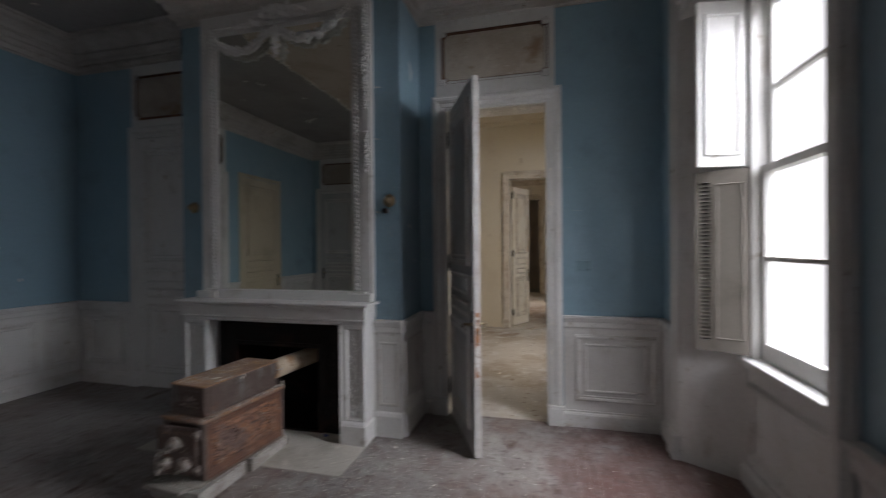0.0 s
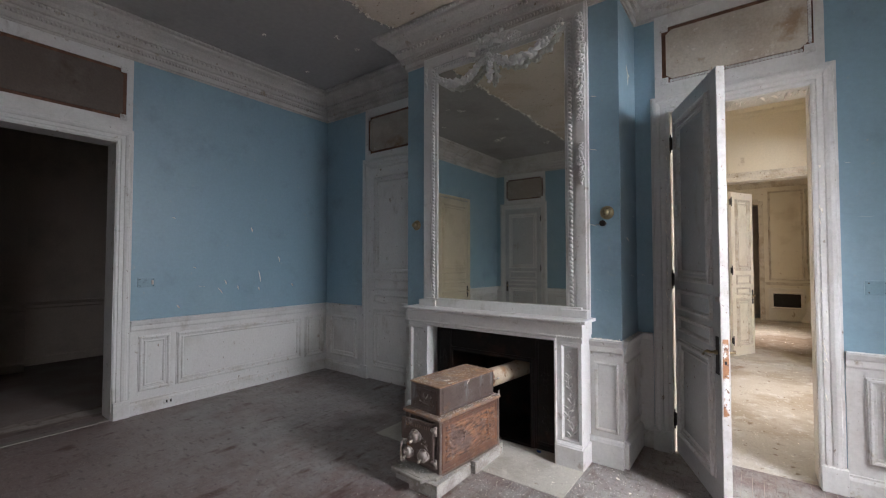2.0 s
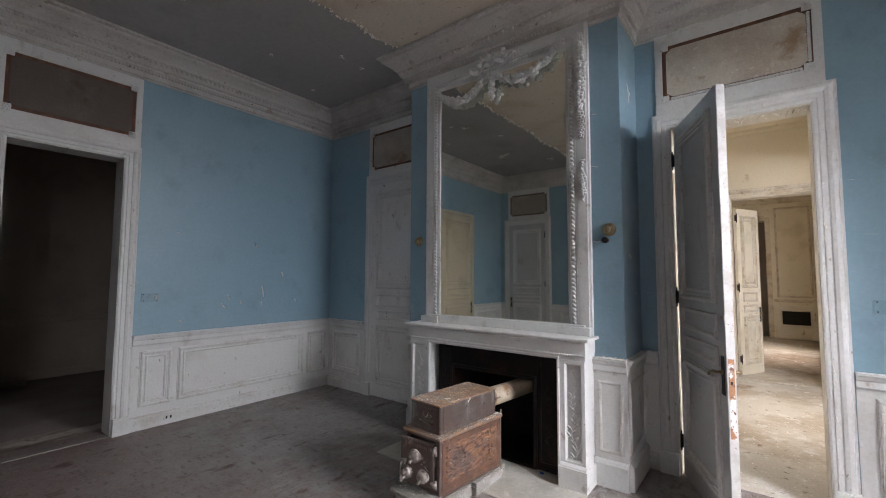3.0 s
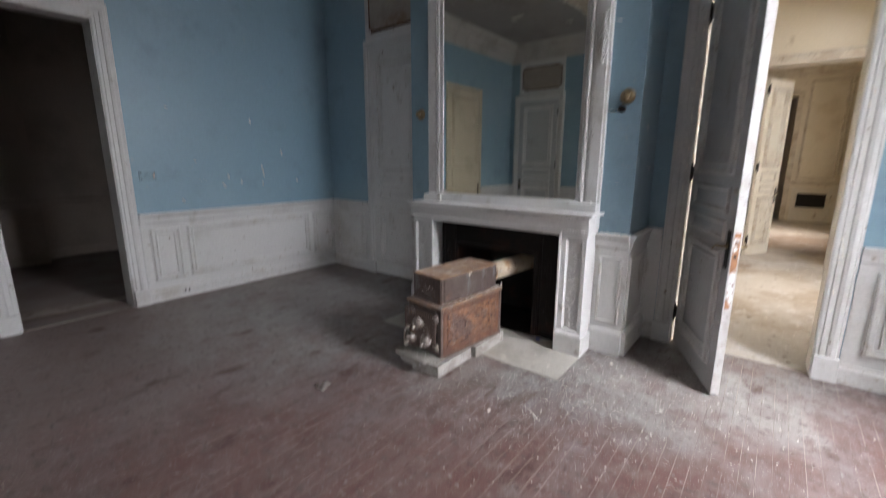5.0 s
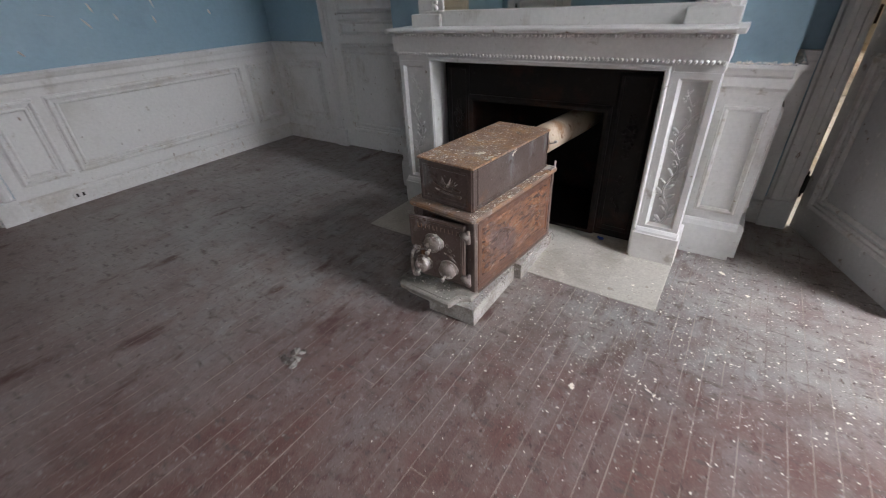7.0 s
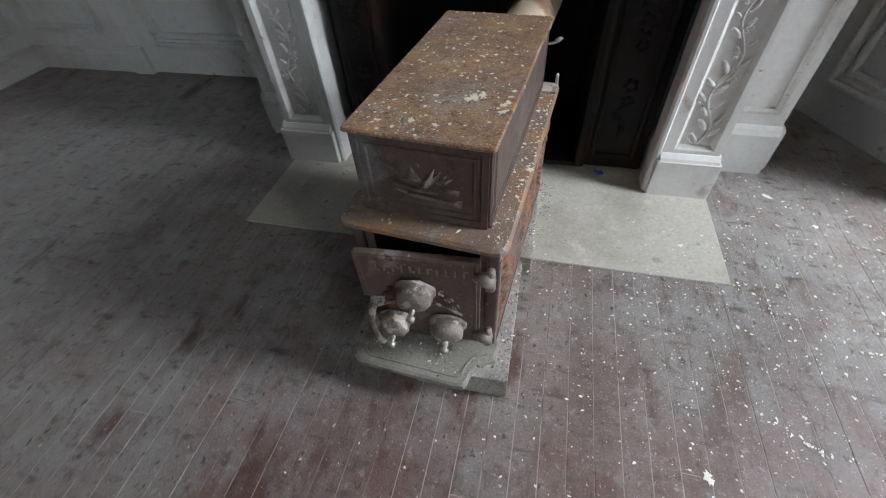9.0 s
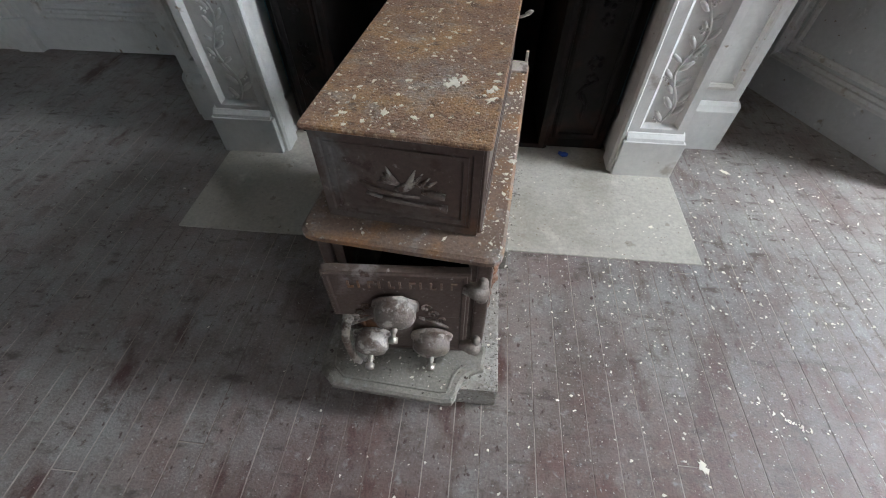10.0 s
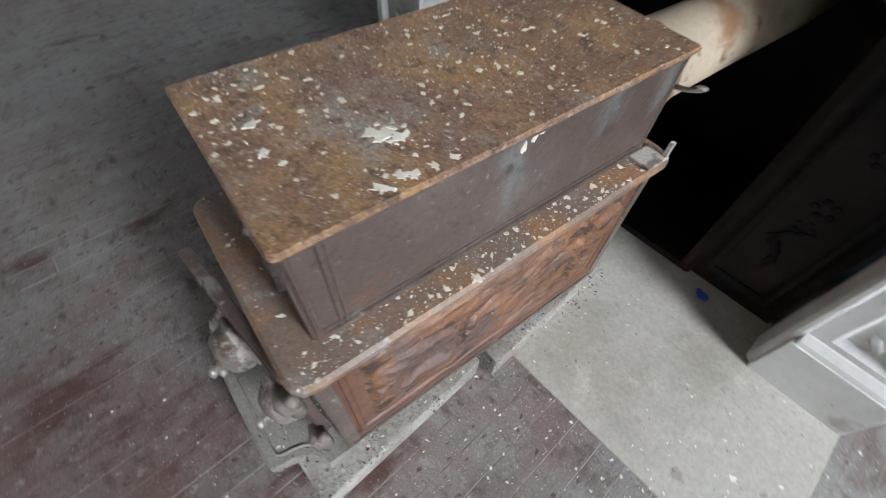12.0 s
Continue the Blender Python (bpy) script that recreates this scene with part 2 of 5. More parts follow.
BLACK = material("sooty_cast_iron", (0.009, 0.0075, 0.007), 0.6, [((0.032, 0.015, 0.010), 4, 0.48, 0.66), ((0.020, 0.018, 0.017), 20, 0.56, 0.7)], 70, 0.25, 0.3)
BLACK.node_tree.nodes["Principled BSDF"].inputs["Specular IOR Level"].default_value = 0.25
PIPE = material("tan_flue_pipe", (0.52, 0.42, 0.31), 0.6, [((0.34, 0.19, 0.10), 6, 0.52, 0.66), ((0.20, 0.10, 0.05), 18, 0.62, 0.72)], 80, 0.12, 0.2)
BRASS = material("tarnished_brass", (0.36, 0.28, 0.17), 0.32, [((0.20, 0.15, 0.09), 40, 0.5, 0.65)], 100, 0.12, 0.1, 0.9)
HINGE = material("dark_hinge_iron", (0.035, 0.03, 0.028), 0.5, (), 100, 0.2, 0.2, 0.6)
CREAMCANVAS = material("cream_peeling_canvas", (0.58, 0.52, 0.44), 0.85, [((0.48, 0.41, 0.33), 2.2, 0.46, 0.66), ((0.36, 0.25, 0.16), 3.2, 0.58, 0.72), ((0.66, 0.61, 0.54), 14, 0.60, 0.68), ((0.30, 0.20, 0.13), 30, 0.66, 0.71)], 60, 0.12, 0.3)
CANVAS = material("stained_panel_canvas", (0.36, 0.31, 0.26), 0.85, [((0.46, 0.41, 0.35), 1.6, 0.45, 0.68), ((0.25, 0.165, 0.10), 3.0, 0.56, 0.74), ((0.50, 0.46, 0.41), 16, 0.62, 0.70)], 60, 0.12, 0.3)
DARKCANVAS = material("brown_panel_canvas", (0.12, 0.095, 0.078), 0.85, [((0.19, 0.16, 0.135), 1.6, 0.48, 0.7), ((0.08, 0.055, 0.04), 3.0, 0.56, 0.74)], 60, 0.12, 0.3)
# wear, plus a browner tone standing in for the mouldings' shadow lines
WORN = material("worn_shade_toned_paint", (0.66, 0.65, 0.63), 0.5, [((0.56, 0.53, 0.49), 3, 0.48, 0.68), ((0.50, 0.45, 0.39), 22, 0.58, 0.70), ((0.38, 0.32, 0.26), 60, 0.63, 0.70)], 45, 0.1, 0.2)
PLATE = material("grimy_blue_plate", (0.22, 0.34, 0.40), 0.4, [((0.15, 0.23, 0.27), 20, 0.55, 0.7)], 60, 0.1, 0.1)
BAREWOOD = material("exposed_brown_wood", (0.12, 0.052, 0.03), 0.7, [((0.20, 0.095, 0.05), 12, 0.45, 0.65, (1, 1, 0.3))], 80, 0.2, 0.3)
CHIP = material("paint_flake", (0.92, 0.87, 0.77), 0.6, [((0.62, 0.58, 0.50), 20, 0.58, 0.66)], 60, 0.1, 0.2)
BLUEBIT = material("blue_plastic", (0.02, 0.07, 0.35), 0.4, (), 60, 0.1, 0.0)
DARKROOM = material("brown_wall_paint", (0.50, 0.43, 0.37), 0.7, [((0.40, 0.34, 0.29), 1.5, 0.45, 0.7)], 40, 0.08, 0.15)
GRASS = material("grass_ground", (0.06, 0.09, 0.035), 0.9, [((0.09, 0.09, 0.05), 0.5, 0.45, 0.6)], 20, 0.2, 0.3)
OUTER = material("limestone_facade", (0.42, 0.40, 0.36), 0.85, [((0.34, 0.31, 0.27), 1.2, 0.45, 0.65)], 40, 0.1, 0.3)

MIRROR = material("old_mirror_silver", (0.82, 0.84, 0.78), 0.03, (), 60, 0.0, 0.0, 1.0)
mb = MIRROR.node_tree.nodes["Principled BSDF"]
for link in list(mb.inputs["Roughness"].links):
    MIRROR.node_tree.links.remove(link)
mb.inputs["Roughness"].default_value = 0.025

GLASS = bpy.data.materials.new("window_glass")
GLASS.use_nodes = True
gn, gl = GLASS.node_tree.nodes, GLASS.node_tree.links
gmix, gtr, ggl = gn.new("ShaderNodeMixShader"), gn.new("ShaderNodeBsdfTransparent"), gn.new("ShaderNodeBsdfGlossy")
ggl.inputs["Roughness"].default_value = 0.03
gmix.inputs[0].default_value = 0.05
gl.new(gtr.outputs[0], gmix.inputs[1]), gl.new(ggl.outputs[0], gmix.inputs[2])
gl.new(gmix.outputs[0], gn["Material Output"].inputs[0])

# ---- building helpers ----
UP = Vector((0, 0, 1))


def part(name, bm, mat, parent=None, label="", smooth=False, place=None):
    """Links a bmesh as one mesh object, under a thing or a part."""
    bmesh.ops.recalc_face_normals(bm, faces=bm.faces)
    me = bpy.data.meshes.new(name)
    bm.to_mesh(me)
    bm.free()
    me.materials.append(mat)
    if smooth:
        me.polygons.foreach_set("use_smooth", [True] * len(me.polygons))
    ob = new(name, me)
    if parent:
        ob.parent = parent
    if place is not None:
        ob.matrix_basis = place
    if label:
        ob["label"] = label
    return ob


def setting(name, bm, mat, label="", category="", smooth=False, parent=None):
    ob = part(name, bm, mat, parent, label, smooth)
    if parent is None:
        tagged(ob, label, category, kind="structure")
    return ob


def thing(name, label, category, place=None, group="", kind=""):
    ob = new(name)
    ob.empty_display_size = 0.05
    if place is not None:
        ob.matrix_basis = place
    return tagged(ob, label, category, group, kind)


def hexa(bm, pts):
    v = [bm.verts.new(p) for p in pts]
    for f in ((0, 1, 2, 3), (4, 5, 6, 7), (0, 1, 5, 4), (1, 2, 6, 5), (2, 3, 7, 6), (3, 0, 4, 7)):
        bm.faces.new([v[i] for i in f])
    return v


def box(bm, x0, x1, y0, y1, z0, z1, bevel=0.0):
    v = hexa(bm, [(x0, y0, z0), (x1, y0, z0), (x1, y1, z0), (x0, y1, z0), (x0, y0, z1), (x1, y0, z1), (x1, y1, z1), (x0, y1, z1)])
    if bevel:
        es = list({e for w in v for e in w.link_edges})
        bmesh.ops.bevel(bm, geom=es, offset=bevel, segments=2, affect="EDGES", profile=0.6)


def boxed(*args):
    bm = bmesh.new()
    box(bm, *args)
    return bm


class Side:
    """A wall's frame: u to the viewer's right, z up, d out of the wall; o is where u = z = d = 0."""

    def __init__(self, o, n):
        self.o, self.n = Vector(o), Vector(n)
        self.r = UP.cross(self.n)

    def __call__(self, u, z, d=0.0):
        return self.o + float(u) * self.r + float(z) * UP + float(d) * self.n


def wbox(bm, S, u0, u1, z0, z1, d0, d1, bevel=0.0):
    v = hexa(bm, [S(u0, z0, d0), S(u1, z0, d0), S(u1, z0, d1), S(u0, z0, d1), S(u0, z1, d0), S(u1, z1, d0), S(u1, z1, d1), S(u0, z1, d1)])
    if bevel:
        es = list({e for w in v for e in w.link_edges})
        bmesh.ops.bevel(bm, geom=es, offset=bevel, segments=2, affect="EDGES", profile=0.6)


def sweep(bm, path, prof, n, closed=False):
    """A moulding: prof's (a, b) are metres to the left of the path and along n; corners are mitred."""
    P, n = [Vector(p) for p in path], Vector(n).normalized()
    k = len(P)
    rings = []
    for i in range(k):
        d1 = (P[i] - P[i - 1]).normalized() if (i or closed) else None
        d2 = (P[(i + 1) % k] - P[i]).normalized() if (i < k - 1 or closed) else None
        l1, l2 = n.cross(d1) if d1 else None, n.cross(d2) if d2 else None
        m = l2 if l1 is None else l1 if l2 is None else (l1 + l2) / (1 + l1.dot(l2))
        rings.append([bm.verts.new(P[i] + a * m + b * n) for a, b in prof])
    q = len(prof)
    for i in range(k if closed else k - 1):
        A, B = rings[i], rings[(i + 1) % k]
        for j in range(q):
            bm.faces.new((A[j], A[(j + 1) % q], B[(j + 1) % q], B[j]))
    if not closed:
        bm.faces.new(rings[0]), bm.faces.new(rings[-1])


def rect(bm, S, u0, u1, z0, z1, prof, d=0.0):
    sweep(bm, [S(u0, z0, d), S(u0, z1, d), S(u1, z1, d), S(u1, z0, d)], prof, S.n, True)


def ball(bm, c, r, sub=1, squash=(1, 1, 1), turn=None):
    m = Matrix.Translation(c) @ (turn or Matrix()) @ Matrix.Diagonal((*[r * s for s in squash], 1))
    bmesh.ops.create_icosphere(bm, subdivisions=sub, radius=1.0, matrix=m)


def rod(bm, a, b, r0, r1=None, seg=12):
    a, b = Vector(a), Vector(b)
    m = Matrix.Translation((a + b) / 2) @ (b - a).to_track_quat("Z", "Y").to_matrix().to_4x4()
    bmesh.ops.create_cone(bm, cap_ends=True, segments=seg, radius1=r0, radius2=r0 if r1 is None else r1, depth=(b - a).length, matrix=m)


def tube(bm, pts, r, seg=8):
    """A round bar along points; r is a number or one for each point."""
    pts = [Vector(p) for p in pts]
    rings = []
    for i, p in enumerate(pts):
        d = (pts[min(i + 1, len(pts) - 1)] - pts[max(i - 1, 0)]).normalized()
        a = d.orthogonal().normalized() if not rings else (side - side.dot(d) * d).normalized()
        side = a
        b = d.cross(a)
        rr = r[i] if isinstance(r, (list, tuple)) else r
        rr = float(rr)
        rings.append([bm.verts.new(p + rr * (math.cos(2 * math.pi * k / seg) * a + math.sin(2 * math.pi * k / seg) * b)) for k in range(seg)])
    for A, B in zip(rings, rings[1:]):
        for k in range(seg):
            bm.faces.new((A[k], A[(k + 1) % seg], B[(k + 1) % seg], B[k]))
    bm.faces.new(rings[0]), bm.faces.new(rings[-1])


def lathe(bm, prof, m, seg=20):
    """prof: (radius, height) along m's z."""
    rings = [[bm.verts.new(m @ Vector((r * math.cos(2 * math.pi * k / seg), r * math.sin(2 * math.pi * k / seg), h))) for k in range(seg)] for r, h in prof]
    for A, B in zip(rings, rings[1:]):
        for k in range(seg):
            bm.faces.new((A[k], A[(k + 1) % seg], B[(k + 1) % seg], B[k]))
    bm.faces.new(rings[0]), bm.faces.new(rings[-1])


# moulding profiles (a: away from the opening or into the room, b: out of the surface)
CASING = [(0, 0), (0, 0.018), (0.012, 0.024), (0.03, 0.024), (0.036, 0.032), (0.07, 0.032), (0.078, 0.042), (0.10, 0.050), (0.125, 0.046), (0.135, 0.030), (0.15, 0.028), (0.15, 0)]
CASING = [(0.9 * a, 0.9 * b) for a, b in CASING]
PANELMOULD = [(-0.024, 0), (-0.022, 0.010), (-0.008, 0.012), (-0.006, 0.024), (0.006, 0.030), (0.016, 0.026), (0.018, 0.010), (0.027, 0.008), (0.028, 0)]
SMALLMOULD = [(-0.012, 0), (-0.011, 0.007), (-0.002, 0.015), (0.007, 0.014), (0.009, 0.005), (0.014, 0.004), (0.014, 0)]
RAIL = [(0, 0.835), (0.016, 0.835), (0.018, 0.85), (0.028, 0.865), (0.028, 0.905), (0.036, 0.915), (0.044, 0.935), (0.050, 0.945), (0.050, 0.960), (0, 0.960)]
BASE = [(0, 0), (0.034, 0), (0.034, 0.105), (0.028, 0.118), (0.020, 0.126), (0.020, 0.140), (0, 0.140)]
CORNICE = [(0, -0.34), (0.012, -0.34), (0.014, -0.325), (0.026, -0.318), (0.026, -0.27), (0.040, -0.255), (0.060, -0.235), (0.062, -0.215), (0.085, -0.205), (0.105, -0.175), (0.110, -0.15), (0.13, -0.145), (0.15, -0.115), (0.20, -0.075), (0.235, -0.06), (0.245, -0.05), (0.245, -0.028), (0.275, -0.02), (0.285, 0), (0, 0)]

# ---- large structure ----
XW, XE, YN, YS, ZC = -5.275, 1.12, 3.782, -2.5, 4.0
NORTH, WEST = Side((0, YN, 0), (0, -1, 0)), Side((XW, 0, 0), (1, 0, 0))
SOUTH, EAST = Side((0, YS, 0), (0, 1, 0)), Side((XE, 0, 0), (-1, 0, 0))


def wall(name, S, u0, u1, z1, thick, openings, mat, label):
    """openings: (u0, u1, z0, z1), in order along u."""
    bm = bmesh.new()
    at = u0
    for a, b, c, d in openings:
        wbox(bm, S, at, a, 0, z1, -thick, 0)
        if c > 0:
            wbox(bm, S, a, b, 0, c, -thick, 0)
        wbox(bm, S, a, b, d, z1, -thick, 0)
        at = b
    wbox(bm, S, at, u1, 0, z1, -thick, 0)
    return setting(name, bm, mat, label, "wall")


def casing(name, S, u0, u1, top, mat, label, prof=CASING, plinth=True, foot=0.0):
    bm = bmesh.new()
    sweep(bm, [S(u0, foot), S(u0, top), S(u1, top), S(u1, foot)], prof, S.n)
    if plinth:
        wbox(bm, S, u0 - 0.141, u0 - 0.004, 0, 0.17, 0, 0.056, 0.004)
        wbox(bm, S, u1 + 0.004, u1 + 0.141, 0, 0.17, 0, 0.056, 0.004)
    return setting(name, bm, mat, label, "door casing")


def lining(name, S, u0, u1, top, depth, mat):
    bm = bmesh.new()
    wbox(bm, S, u0, u0 + 0.006, 0, top, -depth, 0.004)
    wbox(bm, S, u1 - 0.006, u1, 0, top, -depth, 0.004)
    wbox(bm, S, u0 + 0.006, u1 - 0.006, top - 0.006, top, -depth, 0.004)
    return setting(name, bm, mat, "painted wooden lining of the doorway", "door jamb")


def wainscot(name, S, u0, u1, panels, mat, double=False):
    bm = bmesh.new()
    wbox(bm, S, u0, u1, 0, 0.90, 0, 0.010)
    path = [S(u1, 0, 0), S(u0, 0, 0)]
    sweep(bm, path, RAIL, UP)
    body = setting(name, bm, mat, "white painted wainscot with moulded panels and chipped baseboard", "wainscot")
    bm = bmesh.new()
    sweep(bm, path, BASE, UP)
    part("baseboard", bm, WORN, body, "scuffed chipped baseboard")
    for a, b in panels:
        bm = bmesh.new()
        rect(bm, S, a, b, 0.25, 0.77, PANELMOULD, 0.010)
        if double:
            rect(bm, S, a + 0.06, b - 0.06, 0.31, 0.71, SMALLMOULD, 0.010)
        else:
            rect(bm, S, a + 0.035, b - 0.035, 0.285, 0.735, SMALLMOULD, 0.010)
        part("panel_moulding", bm, WORN, body, "worn panel moulding with shade toned into its grime")
    return body


# floor bed below the boards, ceiling, and the ground outside
setting("floor", boxed(-5.9, 1.55, -2.9, 3.80, -0.25, -0.0007), JOINT, "dust-filled bed under the floorboards", "floor")
setting("floor_north_room", boxed(-4.5, 1.62, 3.80, 8.06, -0.25, -0.012), CREAMFLOOR, "pale dusty floor of the cream room", "floor")
setting("floor_far_room", boxed(-4.5, 1.62, 8.06, 14.3, -0.25, 0.0), FARFLOOR, "pale dusty floor of the far room", "floor")
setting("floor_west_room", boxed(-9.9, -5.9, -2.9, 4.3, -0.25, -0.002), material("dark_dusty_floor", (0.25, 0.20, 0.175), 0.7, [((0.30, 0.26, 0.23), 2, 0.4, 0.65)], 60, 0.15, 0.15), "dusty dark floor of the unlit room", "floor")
ground = bmesh.new()
bmesh.ops.create_grid(ground, x_segments=2, y_segments=2, size=900, matrix=Matrix.Translation((0, 0, -0.9)))
setting("ground", ground, GRASS, "overgrown grass round the house", "ground")
setting("ceiling", boxed(-5.9, 1.62, -2.9, 4.03, ZC, ZC + 0.2), PLASTER, "bare cream ceiling plaster with brown spots", "ceiling")
setting("ceiling_north_room", boxed(-4.5, 1.62, 4.03, 8.30, 4.25, 4.45), CREAM, "cream ceiling", "ceiling")
setting("ceiling_far_room", boxed(-4.5, 1.62, 8.30, 14.3, 3.85, 4.05), CREAM, "cream ceiling", "ceiling")
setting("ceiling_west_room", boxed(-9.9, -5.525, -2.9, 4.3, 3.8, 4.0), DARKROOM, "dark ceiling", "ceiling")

# the grey ceiling paper, torn off east of a ragged line
bm = bmesh.new()
edge = []
for i in range(90):
    y = -2.5 + i * (3.2 + 2.5) / 89
    x = -3.17 + 0.05 * noise.noise((0, y * 1.7, 3)) + 0.045 * noise.noise((5, y * 6, 1)) + 0.02 * noise.noise((2, y * 23, 7))
    if y > 2.7:
        x += (y - 2.7) ** 2 * 0.9
    edge.append((x, y))
top = [bm.verts.new((x, y, ZC)) for x, y in edge]
low = [bm.verts.new((x, y, ZC - 0.010 - 0.012 * max(0, noise.noise((9, y * 4, 2))))) for x, y in edge]
back = [bm.verts.new((XW, y, ZC - 0.010)) for x, y in edge]
mid = [bm.verts.new((x - 0.06, y, ZC - 0.009)) for x, y in edge]
for i in range(89):
    bm.faces.new((top[i], top[i + 1], low[i + 1], low[i]))
    bm.faces.new((low[i], low[i + 1], mid[i + 1], mid[i]))
    bm.faces.new((mid[i], mid[i + 1], back[i + 1], back[i]))
box(bm, XW, -3.0, 3.2, YN, ZC - 0.010, ZC)
setting("ceiling_paper", bm, CEIL, "grey ceiling paper with a torn ragged edge", "ceiling paper")
bm = bmesh.new()
for i in range(260):
    x, y = edge[random.randrange(89)]
    p = Vector((x + random.gauss(0.012, 0.014), y + random.uniform(-0.03, 0.03), ZC - 0.008 - random.uniform(0, 0.012)))
    s = random.uniform(0.006, 0.022)
    m = Matrix.Translation(p) @ Euler((random.gauss(0, 0.5), random.gauss(0, 0.5), random.uniform(0, 6))).to_matrix().to_4x4() @ Matrix.Diagonal((s, s * random.uniform(0.3, 1), 0.002, 1))
    bmesh.ops.create_cube(bm, size=1.6, matrix=m)
for cx, cy, r in ((-3.9, 1.1, 0.05), (-4.05, 1.25, 0.03), (-4.3, 2.2, 0.035), (-3.7, 2.7, 0.04), (-4.6, 0.6, 0.03), (-3.6, 0.4, 0.045), (-4.2, -0.7, 0.10), (-4.05, -0.6, 0.06), (-3.5, -1.4, 0.07), (-4.7, 3.0, 0.03), (-3.75, 3.0, 0.03)):
    for k in range(9):
        m = Matrix.Translation((cx + random.gauss(0, r * 0.6), cy + random.gauss(0, r * 0.5), ZC - 0.013)) @ Euler((random.gauss(0, 0.25), random.gauss(0, 0.25), random.uniform(0, 6))).to_matrix().to_4x4() @ Matrix.Diagonal((r * 0.35, r * random.uniform(0.1, 0.25), 0.0015, 1))
        bmesh.ops.create_cube(bm, size=1.4, matrix=m)
tagged(part("torn_paper_edge", bm, CHIP), "curled pale flakes along the torn ceiling paper", "paint flakes", kind="stuff")

# walls; u runs along x on the north wall, y on the west, -x on the south, -y on the east
wall("wall_north", NORTH, -5.9, 1.62, 4.2, 0.25, [(-0.72, 0.178, 0, 2.83)], BLUE, "pale blue painted wall with scratches")
wall("wall_west", WEST, YS, YN, 4.0, 0.25, [(0.36, 1.205, 0, 2.775)], BLUE, "pale blue painted wall with peeled patches")
wall("wall_south", SOUTH, -1.62, 5.9, 4.0, 0.30, [(4.10, 5.02, 0, 2.83)], BLUE, "pale blue painted wall")
WIN = [(1.26 - 0.79, 1.26 + 0.79), (-2.54 - 0.79, -2.54 + 0.85)]
wall("wall_east", EAST, -YN, -YS, 4.0, 0.50, [(a, b, 0, 3.3) for a, b in (WIN[1], WIN[0])], BLUE, "pale blue painted window wall")

# chimney breast with its fire opening
BX0, BX1, BY = -3.172, -0.985, 3.237
BREAST = Side((0, BY, 0), (0, -1, 0))
bm = bmesh.new()
plan = [(BX0, 0), (BX0, ZC), (BX1, ZC), (BX1, 0), (-1.44, 0), (-1.44, 0.95), (-2.70, 0.95), (-2.70, 0)]
A, B = ([bm.verts.new((x, y, z)) for x, z in plan] for y in (BY, YN))
for q in ((0, 1, 6, 7), (1, 2, 5, 6), (2, 3, 4, 5)):
    bm.faces.new([A[i] for i in q]), bm.faces.new([B[i] for i in q])
for i in range(8):
    bm.faces.new((A[i], A[(i + 1) % 8], B[(i + 1) % 8], B[i]))
setting("chimney_breast", bm, BLUE, "pale blue painted chimney breast", "chimney breast")
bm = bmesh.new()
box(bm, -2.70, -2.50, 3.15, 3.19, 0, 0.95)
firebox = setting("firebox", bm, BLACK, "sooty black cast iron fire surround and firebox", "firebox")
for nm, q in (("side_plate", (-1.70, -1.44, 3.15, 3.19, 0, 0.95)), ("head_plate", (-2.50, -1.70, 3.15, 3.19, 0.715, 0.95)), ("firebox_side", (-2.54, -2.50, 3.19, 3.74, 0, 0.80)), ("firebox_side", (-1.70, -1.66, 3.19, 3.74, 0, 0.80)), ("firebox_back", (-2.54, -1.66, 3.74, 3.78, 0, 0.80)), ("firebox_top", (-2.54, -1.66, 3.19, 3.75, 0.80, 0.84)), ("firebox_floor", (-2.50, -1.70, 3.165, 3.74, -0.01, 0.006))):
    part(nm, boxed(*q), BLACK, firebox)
bm = bmesh.new()
rect(bm, BREAST, -2.50, -1.70, 0.02, 0.715, [(0, 0), (0, 0.012), (0.02, 0.02), (0.035, 0.012), (0.035, 0)], 0.087)
part("opening_rim", bm, BLACK, firebox)
bm = bmesh.new()
for x0 in (-2.69, -1.66):
    w = 0.17 if x0 < -2 else 0.20
    rect(bm, BREAST, x0 + 0.02, x0 + w - 0.02, 0.06, 0.90, SMALLMOULD, 0.087)
    for z, r in ((0.62, 0.030), (0.56, 0.022), (0.66, 0.02), (0.50, 0.016), (0.70, 0.014), (0.36, 0.02), (0.30, 0.016)):
        for k in range(5):
            q = Vector((x0 + w / 2 + r * math.cos(k * 1.257 + z * 9), 3.148, z + r * math.sin(k * 1.257 + z * 9)))
            ball(bm, q, r * 0.5, 1, (1, 0.35, 1))
    for k in range(6):
        tube(bm, [(x0 + w / 2 + 0.05 * math.sin(a + k) * (k / 6), 3.149, 0.14 + 0.02 * k + 0.03 * a) for a in (0, 1, 2)], 0.005, 5)
part("iron_relief", bm, BLACK, firebox, "cast flower relief", True)["kind"] = "stuff"
setting("hearth", boxed(-2.958, -1.204, 2.565, 3.16, -0.02, 0.004, 0.003), STONE, "cream hearth stone, dusty", "hearth")

# cornice round the room, following the breast
bm = bmesh.new()
ring = [(XW, YS), (XE, YS), (XE, YN), (BX1, YN), (BX1, BY), (BX0, BY), (BX0, YN), (XW, YN)]
sweep(bm, [(x, y, ZC - 0.010) for x, y in ring], CORNICE, UP, True)
setting("cornice", bm, TRIM, "dirty white plaster cornice with carved bands", "cornice")


